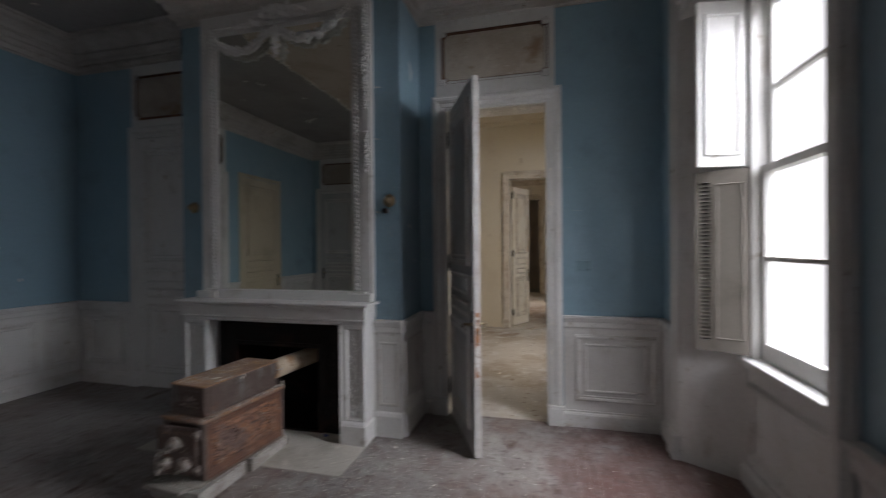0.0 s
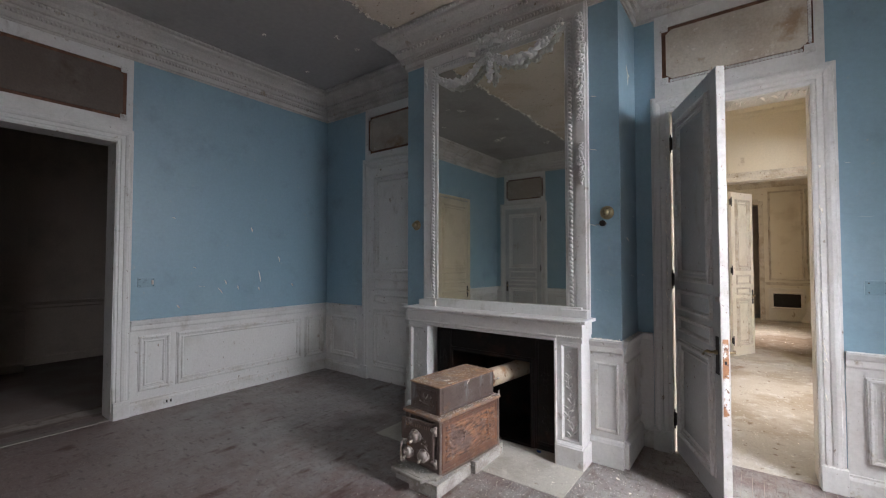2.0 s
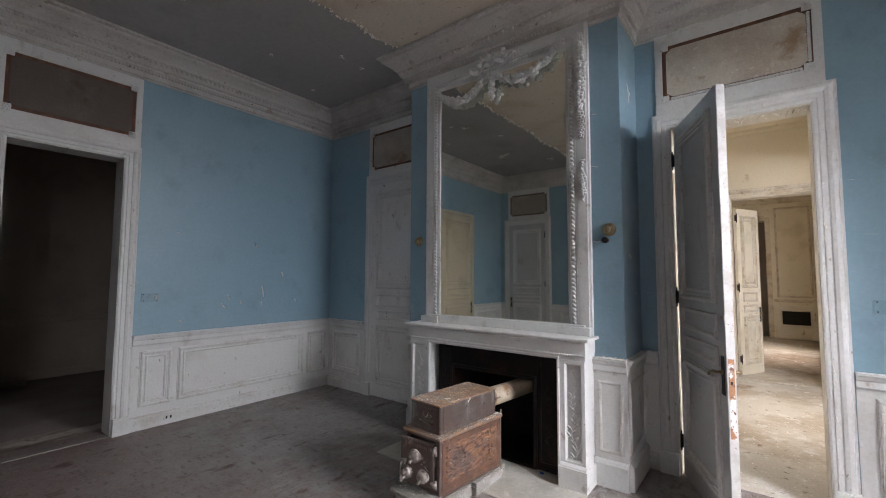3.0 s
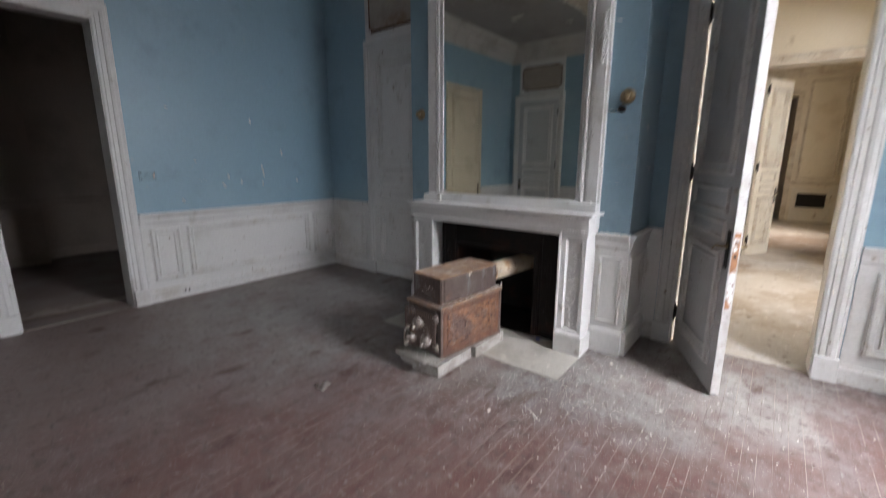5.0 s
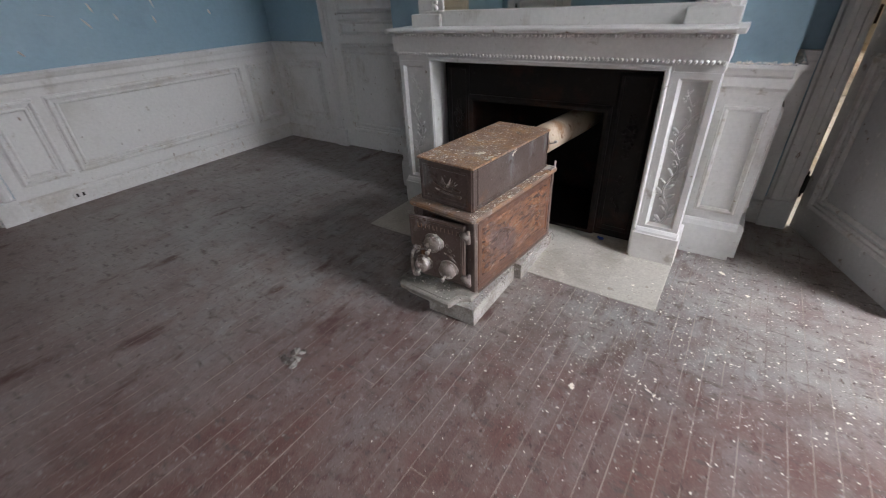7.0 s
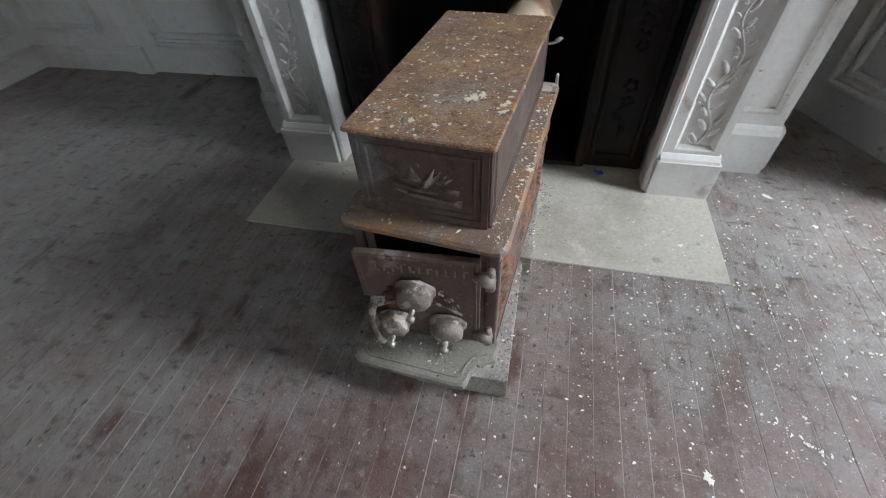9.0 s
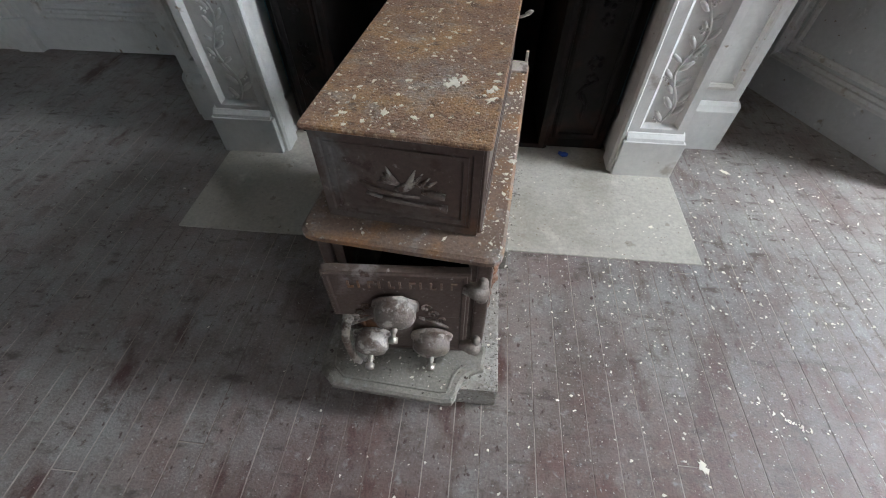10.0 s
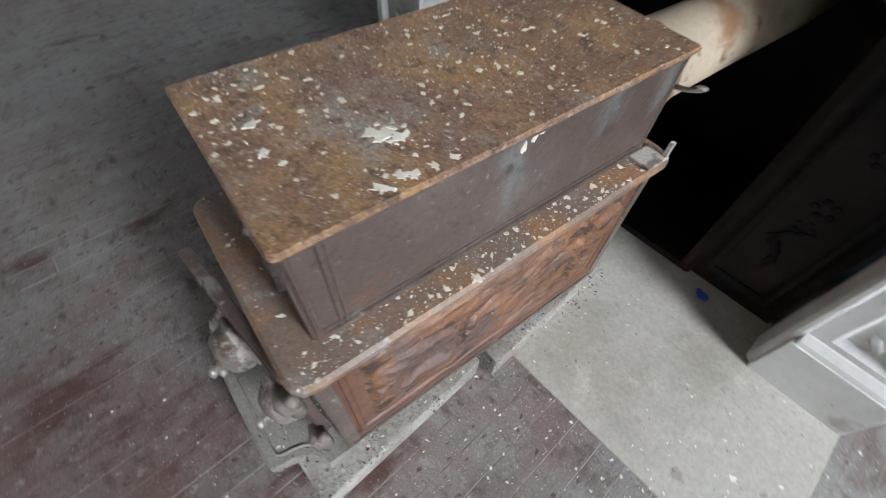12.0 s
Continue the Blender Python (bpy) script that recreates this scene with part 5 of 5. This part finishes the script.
def sash_window(name, y, near=0.79):
    """A tall sash window in its recess on the east wall, centred at y."""
    win = thing(name, "tall white sash window with blown-out daylight, in a deep panelled recess", "window", kind="structure")
    E2 = Side((1.45, 0, 0), (-1, 0, 0))
    u0, u1 = -y - 0.58, -y + 0.58
    bm = bmesh.new()
    wbox(bm, E2, -y - 0.79, -y + near, 0, 0.80, -0.17, 0)
    rect(bm, E2, u0 + 0.08, u1 - 0.08, 0.22, 0.66, PANELMOULD)
    sweep(bm, [E2(-y + near, 0), E2(-y - 0.79, 0)], BASE, UP)
    part("apron", bm, WHITE, win)
    for s in (-1, 1):
        a, b = -y + (near if s > 0 else -0.79), -y + s * 0.58
        bm = bmesh.new()
        pts = [EAST(a, 0, 0.004), E2(b, 0), E2(b, 0, -0.17), EAST(a + s * 0.03, 0, -0.50)]
        hexa(bm, pts + [p + UP * 3.3 for p in pts])
        part("reveal", bm, WHITE, win)
    bm = bmesh.new()
    wbox(bm, EAST, -y - 0.79, -y + near, 3.18, 3.3, -0.5, 0.003)
    part("head", bm, WHITE, win)
    bm = bmesh.new()
    sweep(bm, [EAST(-y - 0.79, 0), EAST(-y - 0.79, 3.3), EAST(-y + near, 3.3), EAST(-y + near, 0)], CASING, EAST.n)
    for s in (-1, 1):
        a = -y + (near if s > 0 else -0.79)
        wbox(bm, EAST, min(a, a + s * 0.16), max(a, a + s * 0.16), 0, 0.18, 0, 0.06, 0.004)
    part("casing", bm, WHITE, win)
    bm = bmesh.new()
    wbox(bm, E2, u0 - 0.03, u1 + 0.03, 0.80, 0.835, -0.17, 0.055, 0.006)
    wbox(bm, E2, u0, u1, 0.765, 0.80, 0, 0.03, 0.004)
    part("sill", bm, WHITE, win)
    bm = bmesh.new()
    for a in (u0, u1 - 0.075):
        wbox(bm, E2, a, a + 0.075, 0.835, 3.18, -0.14, -0.002)
    wbox(bm, E2, u0 + 0.075, u1 - 0.075, 3.10, 3.18, -0.14, -0.002)
    part("box_frame", bm, WHITE, win)
    for z0, z1, d in ((0.835, 2.06, -0.05), (2.02, 3.10, -0.095)):
        bm = bmesh.new()
        a, b = u0 + 0.075, u1 - 0.075
        wbox(bm, E2, a, a + 0.05, z0, z1, d - 0.04, d)
        wbox(bm, E2, b - 0.05, b, z0, z1, d - 0.04, d)
        wbox(bm, E2, a + 0.05, b - 0.05, z0, z0 + (0.11 if z0 < 1 else 0.045), d - 0.04, d)
        wbox(bm, E2, a + 0.05, b - 0.05, z1 - 0.045, z1, d - 0.04, d)
        zm = 1.475 if z0 < 1 else 2.545
        wbox(bm, E2, a + 0.05, b - 0.05, zm - 0.013, zm + 0.013, d - 0.035, d - 0.005)
        sash = part("sash", bm, WHITE, win)
        for p0, p1 in ((z0 + 0.045, zm - 0.013), (zm + 0.013, z1 - 0.045)):
            bm = bmesh.new()
            wbox(bm, E2, a + 0.05, b - 0.05, p0, p1, d - 0.022, d - 0.018)
            g = part("pane", bm, GLASS, sash)
            g.visible_shadow = False
    return win


sash_window("window_1", 2.54, 0.85)
sash_window("window_2", -1.26)

# one pair of shutter leaves folded beside the window: the upper catches the light, the lower is louvred and coloured as
# shaded
F = Side((0, -0.028, 0), (0, -1, 0))
bm = bmesh.new()
box(bm, 0.0, 0.30, -0.028, 0.0, 2.07, 3.14, 0.004)
upper = tagged(part("window_shutter", bm, WHITE, place=pose(1.135, 3.055, 0, 0, 0, 9)), "white shutter leaf folded beside the bright window", "shutter", "interior shutters")
bm = bmesh.new()
rect(bm, F, 0.05, 0.25, 2.15, 3.05, SMALLMOULD)
part("panel_moulding", bm, WHITE, upper)
for z in (2.25, 2.95):
    bm = bmesh.new()
    rod(bm, (0.303, -0.014, z - 0.035), (0.303, -0.014, z + 0.035), 0.006, seg=8)
    part("hinge", bm, HINGE, upper)
bm = bmesh.new()
for x0, x1, z0, z1 in ((0.0, 0.028, 0.86, 2.05), (0.085, 0.30, 0.86, 2.05), (0.028, 0.085, 0.86, 0.93), (0.028, 0.085, 1.98, 2.05)):
    box(bm, x0, x1, -0.028, 0.0, z0, z1)
rect(bm, F, 0.125, 0.265, 0.95, 1.96, [(-0.006, 0), (0, 0.006), (0.006, 0)])
louvre = tagged(part("window_shutter", bm, SHUTTER, place=pose(1.166, 3.165, 0, 0, 0, -24.6)), "louvred shutter leaf folded beside the window, its shade painted in grey-brown", "shutter", "interior shutters")
for k in range(42):
    bm = bmesh.new()
    z = 0.945 + k * 0.0245
    hexa(bm, [(0.028, -0.026, z), (0.085, -0.026, z), (0.085, -0.004, z + 0.014), (0.028, -0.004, z + 0.014), (0.028, -0.026, z + 0.005), (0.085, -0.026, z + 0.005), (0.085, -0.004, z + 0.019), (0.028, -0.004, z + 0.019)])
    part("slat", bm, SHUTTER, louvre)
# a solid dark strip stands for the shade seen between the slats
part("backing", boxed(0.026, 0.087, -0.003, 0.001, 0.93, 1.98), HINGE, louvre, "dark strip in place of the shade behind the slats")

# ---- small wall fittings ----


def cover_plate(S, u0, u1, z0, z1, label):
    ob = thing("cover_plate", label, "switch plate")
    bm = bmesh.new()
    wbox(bm, S, u0, u1, z0, z1, -0.002, 0.009, 0.002)
    part("plate", bm, PLATE, ob)
    for u in (u0 + 0.02, u1 - 0.02):
        for z in (z0 + 0.015, z1 - 0.015):
            bm = bmesh.new()
            ball(bm, S(u, z, 0.009), 0.005, 1, (1, 1, 1))
            part("screw", bm, HINGE, ob)
    return ob


cp = cover_plate(WEST, 1.405, 1.565, 1.300, 1.395, "blue painted switch plate on the blue wall")
bm = bmesh.new()
wbox(bm, WEST, 1.527, 1.545, 1.325, 1.37, 0.006, 0.018, 0.003)
part("switch", bm, DARKROOM, cp)
cover_plate(NORTH, 0.425, 0.545, 1.345, 1.440, "blue painted blank cover plate on the blue wall")


socket = thing("wall_socket", "small pale double socket plate on the baseboard", "socket")
bm = bmesh.new()
wbox(bm, WEST, 1.655, 1.745, 0.045, 0.098, 0.033, 0.040, 0.002)
part("plate", bm, WORN, socket)
# the shade in the two holes is put in as dark blocks
for u in (1.672, 1.712):
    bm = bmesh.new()
    wbox(bm, WEST, u, u + 0.016, 0.057, 0.086, 0.0395, 0.042)
    part("outlet", bm, HINGE, socket, "raised dark block for the shade in an outlet hole")


def peel(bm, S, u, z, w, h, d=0.012):
    """A curled sliver of loose paint."""
    n = 7
    a, b = [], []
    for i in range(n):
        f = i / (n - 1)
        uu = u + w * (f - 0.5) + 0.006 * noise.noise((u * 7, f * 5, z))
        zz = z + h * (0.5 - f)
        dd = 0.002 + d * math.sin(math.pi * f)
        t = 0.0014 + min(0.009, d * 0.7) * math.sin(math.pi * f) * (0.6 + 0.5 * noise.noise((f * 6, u, z)))
        a.append(bm.verts.new(S(uu - t, zz, 0.001)))
        b.append(bm.verts.new(S(uu + t, zz, dd)))
    for i in range(n - 1):
        bm.faces.new((a[i], a[i + 1], b[i + 1], b[i]))


bm = bmesh.new()
for u, z, w, h in ((2.73, 1.38, 0.03, 0.15), (2.24, 1.22, 0.05, 0.07), (2.02, 1.285, 0.09, 0.015), (2.617, 1.972, 0.01, 0.06), (1.79, 1.07, 0.03, 0.04), (1.73, 2.05, 0.03, 0.02), (2.3, 1.32, 0.02, 0.06), (2.45, 1.25, 0.015, 0.05), (3.0, 1.6, 0.02, 0.07), (1.95, 1.5, 0.03, 0.02), (3.2, 1.25, 0.02, 0.04), (2.72, 1.22, 0.012, 0.05)):
    peel(bm, WEST, u, z, w, h)
for u, z, w, h in ((0.441, 1.872, 0.09, 0.006), (0.36, 2.247, 0.04, 0.004), (-0.92, 1.45, 0.06, 0.01), (0.7, 1.5, 0.05, 0.004)):
    peel(bm, NORTH, u, z, w, h, 0.005)
for u, z, w, h in ((-1.11, 1.34, 0.11, 0.012), (-1.19, 2.47, 0.07, 0.02), (-1.19, 1.86, 0.05, 0.02), (-1.18, 2.9, 0.05, 0.012), (-1.15, 1.86, 0.05, 0.012)):
    peel(bm, BREAST, u, z, w, h)
for u, z, w, h in ((3.5, 3.15, 0.05, 0.10), (3.55, 3.12, -0.04, 0.07), (3.52, 3.08, 0.01, 0.08), (3.59, 1.45, 0.12, 0.02), (3.45, 1.75, 0.06, 0.03), (3.66, 1.95, 0.05, 0.01)):
    peel(bm, BSIDE, u, z, w, h, 0.005)
SOFFIT = Side((0, YN + 0.06, 0), (0, -1, 0))
for k in range(26):
    u = -0.70 + 0.034 * k
    peel(bm, SOFFIT, u, 2.812 - 0.02 * abs(noise.noise((u * 9, 1, 2))), random.uniform(-0.04, 0.04), random.uniform(0.015, 0.06), 0.03)
for k in range(60):
    z = random.uniform(0.25, 2.75)
    peel(bm, Side((0, YN - 0.03, 0), (0, -1, 0)), random.choice((-0.745, 0.215, -0.80, 0.27)) + random.gauss(0, 0.006), z, 0.006, random.uniform(0.01, 0.05), 0.004)
tagged(part("peeling_paint", bm, CHIP), "curled slivers of peeling pale paint on the blue walls", "peeling paint", kind="stuff")

# ---- debris ----


def flake(bm, x, y, z, s, tilt=0.2):
    """A thin irregular chip of paint or plaster."""
    k = 4 if s < 0.003 else 7 if s < 0.007 else 17
    m = Matrix.Translation((x, y, z)) @ Euler((random.gauss(0, tilt), random.gauss(0, tilt), random.uniform(0, 6.3))).to_matrix().to_4x4()
    long, th = random.uniform(0.85, 1.5), 0.0005 + min(s * 0.10, 0.0006)
    ring = []
    for i in range(k):
        a = 2 * math.pi * i / k + random.uniform(-0.35, 0.35)
        r = s * random.uniform(0.35, 1.15)
        ring.append((math.cos(a) * r * long, math.sin(a) * r * 0.8))
    lo, hi = [bm.verts.new(m @ Vector((a, b, 0))) for a, b in ring], [bm.verts.new(m @ Vector((a * 0.92, b * 0.92, th))) for a, b in ring]
    bm.faces.new(hi)
    for i in range(k):
        bm.faces.new((lo[i], lo[(i + 1) % k], hi[(i + 1) % k], hi[i]))


rng = random.Random(7)
random.seed(11)
bm = bmesh.new()
n = 0
while n < 8000:
    x, y = (rng.gauss(-1.05, 0.5), rng.gauss(2.60, 0.45)) if rng.random() < 0.62 else (rng.gauss(-1.5, 0.34), rng.gauss(2.4, 0.35)) if rng.random() < 0.4 else (rng.uniform(-3.4, 0.9), rng.uniform(0.5, 3.1))
    if y > 3.2 or (x < -1.19 and y > 2.98) or (-2.36 < x < -1.83 and 2.04 < y < 2.92):
        continue
    if x < -2.3 and rng.random() < 0.6:
        continue
    if (x < -1.2 and y > 2.56 and rng.random() < 0.25) or (y < 1.7 and rng.random() < 0.6):
        continue
    flake(bm, x, y, 0.003 if y > 2.56 and x < -1.2 else 0.0, min(0.0006 * rng.paretovariate(1.5), 0.0060 if x > -1.3 and y > 2.15 else 0.005))
    n += 1
tagged(part("floor_flakes", bm, CHIP), "scattered pale paint flakes and plaster crumbs on the floorboards", "paint flakes", kind="stuff")
bm = bmesh.new()
for i in range(1900):
    if i % 14 == 0:
        cu, cv = rng.uniform(-0.15, 0.145), rng.uniform(-0.34, 0.33)
    u, v = (rng.gauss(cu, 0.022), rng.gauss(cv, 0.022)) if i % 3 else (rng.uniform(-0.155, 0.140), rng.uniform(-0.325, 0.322))
    if abs(u + 0.0075) > 0.148 or abs(v) > 0.324:
        continue
    p = stove.matrix_basis @ Vector((u, v, 0.6905))
    flake(bm, *p, min(0.0005 * rng.paretovariate(1.4), 0.0055), 0.06)
for i in range(900):
    u, v = rng.choice((rng.uniform(0.138, 0.18), rng.uniform(-0.185, 0.18))), rng.uniform(-0.37, 0.35)
    if -0.150 < u < 0.137 and v > -0.325:
        continue
    p = stove.matrix_basis @ Vector((u, v, 0.4925))
    flake(bm, *p, min(0.0007 * rng.paretovariate(1.3), 0.0055), 0.08)
for i in range(90):
    p = stove.matrix_basis @ Vector((rng.uniform(-0.16, 0.10), rng.uniform(-0.47, -0.37), 0.1135))
    flake(bm, *p, min(0.0009 * rng.paretovariate(1.2), 0.006), 0.2)
for i in range(60):
    p = stove.matrix_basis @ Vector((rng.uniform(0.168, 0.215), rng.uniform(-0.43, 0.39), 0.0905))
    flake(bm, *p, min(0.0008 * rng.paretovariate(1.4), 0.005), 0.2)
tagged(part("stove_flakes", bm, CHIP), "pale paint flakes lying on the rusted stove plates", "paint flakes", kind="stuff")
for x, y, z, s in ((-1.335, 2.718, 0.004, 0.013), (-0.977, 3.05, 0.0, 0.018), (-1.872, 2.402, 0.4925, 0.009), (-2.0, 2.346, 0.6905, 0.017), (-1.982, 2.358, 0.6912, 0.012), (-2.012, 2.342, 0.6905, 0.008), (-1.932, 2.30, 0.6905, 0.010), (-1.928, 2.335, 0.6912, 0.008), (-1.925, 2.36, 0.6905, 0.008), (-1.922, 2.385, 0.6905, 0.007), (-2.05, 2.235, 0.6905, 0.008), (-2.10, 2.245, 0.6905, 0.010), (-1.936, 2.325, 0.6905, 0.010), (-1.378, 1.96, 0.0, 0.016), (-0.86, 2.9, 0.0, 0.014), (-0.55, 2.62, 0.0, 0.015)):
    bm = bmesh.new()
    flake(bm, x, y, z, s, 0.05)
    tagged(part("paint_chip", bm, CHIP), "large pale chip of fallen paint lying flat", "paint chip", "large paint chips")
bm = bmesh.new()
for u0, z0, w, h in ((-0.010, 0.658, 0.005, 0.012), (0.001, 0.667, 0.005, 0.013), (0.011, 0.672, 0.007, 0.007), (-0.004, 0.674, 0.004, 0.005)):
    rim = [(u0 + w * rng.uniform(0.5, 1.2) * math.cos(k * 0.524) + 0.4 * (z0 - 0.665), z0 + h * rng.uniform(0.5, 1.1) * math.sin(k * 0.524)) for k in range(12)]
    lo, hi = [bm.verts.new(EB(a, b, 0.0002)) for a, b in rim], [bm.verts.new(EB(a, b, 0.0016)) for a, b in rim]
    bm.faces.new(hi)
    for k in range(12):
        bm.faces.new((lo[k], lo[(k + 1) % 12], hi[(k + 1) % 12], hi[k]))
tagged(part("paint_chip", bm, CHIP, place=stove.matrix_basis.copy()), "ragged white paint splash on the side of the stove", "paint chip", "large paint chips")
bm = bmesh.new()
for i in range(1500):
    u, v = (rng.uniform(0.166, 0.222), rng.uniform(-0.44, 0.39)) if i % 3 else (rng.uniform(-0.19, 0.20), rng.uniform(-0.49, -0.37))
    p = stove.matrix_basis @ Vector((u, v, 0.091 if u > 0.15 else 0.1135))
    if -0.0 < v < 0.03 and u > 0.15:
        continue
    flake(bm, *p, min(0.0008 * rng.paretovariate(1.8), 0.004), 0.5)
tagged(part("block_grit", bm, LUMP), "grey mortar grit on the blocks and the ash lip under the stove", "grit", kind="stuff")
bm = bmesh.new()
for i in range(30):
    t = rng.random()
    flake(bm, -1.25 + 0.16 * t + rng.gauss(0, 0.006), 2.16 - 0.10 * t + rng.gauss(0, 0.005), 0.0, rng.uniform(0.002, 0.006))
tagged(part("plaster_smear", bm, CHIP), "smeared streak of pale plaster on the floorboards", "plaster streak", kind="stuff")
bm = bmesh.new()
for k in range(14):
    ball(bm, (-2.405 + rng.gauss(0, 0.028), 1.49 + rng.gauss(0, 0.020), 0.006), rng.uniform(0.009, 0.017), 1, (1.3, 1, 0.55), Matrix.Rotation(rng.uniform(0, 3), 4, "Z"))
tagged(part("plaster_lump", bm, LUMP), "crumbled grey plaster lump on the floorboards", "plaster lump")
bm = bmesh.new()
ball(bm, (-1.60, 3.085, 0.014), 0.014, 1, (1.4, 1, 0.7))
ball(bm, (-1.615, 3.09, 0.016), 0.009, 1)
tagged(part("blue_scrap", bm, BLUEBIT), "crumpled scrap of blue plastic on the hearth", "scrap")

bm = bmesh.new()
for i in range(150):
    u = rng.random()
    x, y = (-1.19 + 0.20 * u, BY - 0.004 - 0.04 * rng.random()) if i % 3 else (BX1 + 0.004 + 0.04 * rng.random(), BY + 0.5 * u)
    flake(bm, x, y, 0.961 + 0.008 * rng.random() ** 2, rng.uniform(0.002, 0.007), 0.8)
tagged(part("ledge_crumbs", bm, CHIP), "crumbled white plaster along the rail under the blue paint", "plaster crumbs", kind="stuff")
bm = bmesh.new()
for i in range(900):
    y = rng.uniform(4.1, 13.6)
    flake(bm, rng.uniform(-1.6, 1.0), y, 0.0 if y > 8.06 else -0.012, min(0.004 * rng.paretovariate(1.6), 0.035), 0.3)
tagged(part("plaster_debris", bm, CHIP), "fallen plaster crumbs strewn over the pale floor of the cream rooms", "debris", kind="stuff")
# ---- floorboards ----
random.seed(3)
WIDTH = 0.065
meshes = {}


def plank_mesh(length):
    if length not in meshes:
        bm = bmesh.new()
        g, b = 0.0011, 0.0006
        v = [[bm.verts.new((x, y, z)) for x, y in ((g + o, 0.001 + o), (WIDTH - g - o, 0.001 + o), (WIDTH - g - o, length - 0.001 - o), (g + o, length - 0.001 - o))] for z, o in ((-0.015, 0), (-b, 0), (0, b))]
        for A, B in zip(v, v[1:]):
            for i in range(4):
                bm.faces.new((A[i], A[(i + 1) % 4], B[(i + 1) % 4], B[i]))
        bm.faces.new(v[2])
        bmesh.ops.recalc_face_normals(bm, faces=bm.faces)
        me = bpy.data.meshes.new("plank")
        bm.to_mesh(me)
        bm.free()
        me.materials.append(PLANK)
        meshes[length] = me
    return meshes[length]


floor = bpy.data.objects["floor"]
rest = bmesh.new()
lengths = (1.8, 2.4, 3.0, 3.6)
made = 0
for i in range(int((1.12 + 0.33 + 5.53) / WIDTH)):
    x = -5.53 + i * WIDTH
    y = -2.5 - random.uniform(0, 2.9)
    while y < YN:
        l = random.choice(lengths)
        z = random.uniform(-0.0004, 0.0003)
        near = -3.3 < x < 0.45 and y + l > 0.3 and y < 3.3 and made < 300
        if near and y + l < YN + 0.03:
            ob = new("plank", plank_mesh(l))
            ob.parent = floor
            ob.location = (x, y, z)
            made += 1
        else:
            y0, y1 = max(y, -2.5), min(y + l, YN + 0.018)
            if y1 - y0 > 0.02:
                g, b = 0.0011, 0.0006
                lo = [rest.verts.new(p) for p in ((x + g, y0 + 0.001, z - b), (x + WIDTH - g, y0 + 0.001, z - b), (x + WIDTH - g, y1 - 0.001, z - b), (x + g, y1 - 0.001, z - b))]
                hi = [rest.verts.new(p) for p in ((x + g + b, y0 + 0.002, z), (x + WIDTH - g - b, y0 + 0.002, z), (x + WIDTH - g - b, y1 - 0.002, z), (x + g + b, y1 - 0.002, z))]
                rest.faces.new(hi)
                for k in range(4):
                    rest.faces.new((lo[k], lo[(k + 1) % 4], hi[(k + 1) % 4], hi[k]))
        y += l
part("plank_rest", rest, PLANK, floor)["kind"] = "stuff"
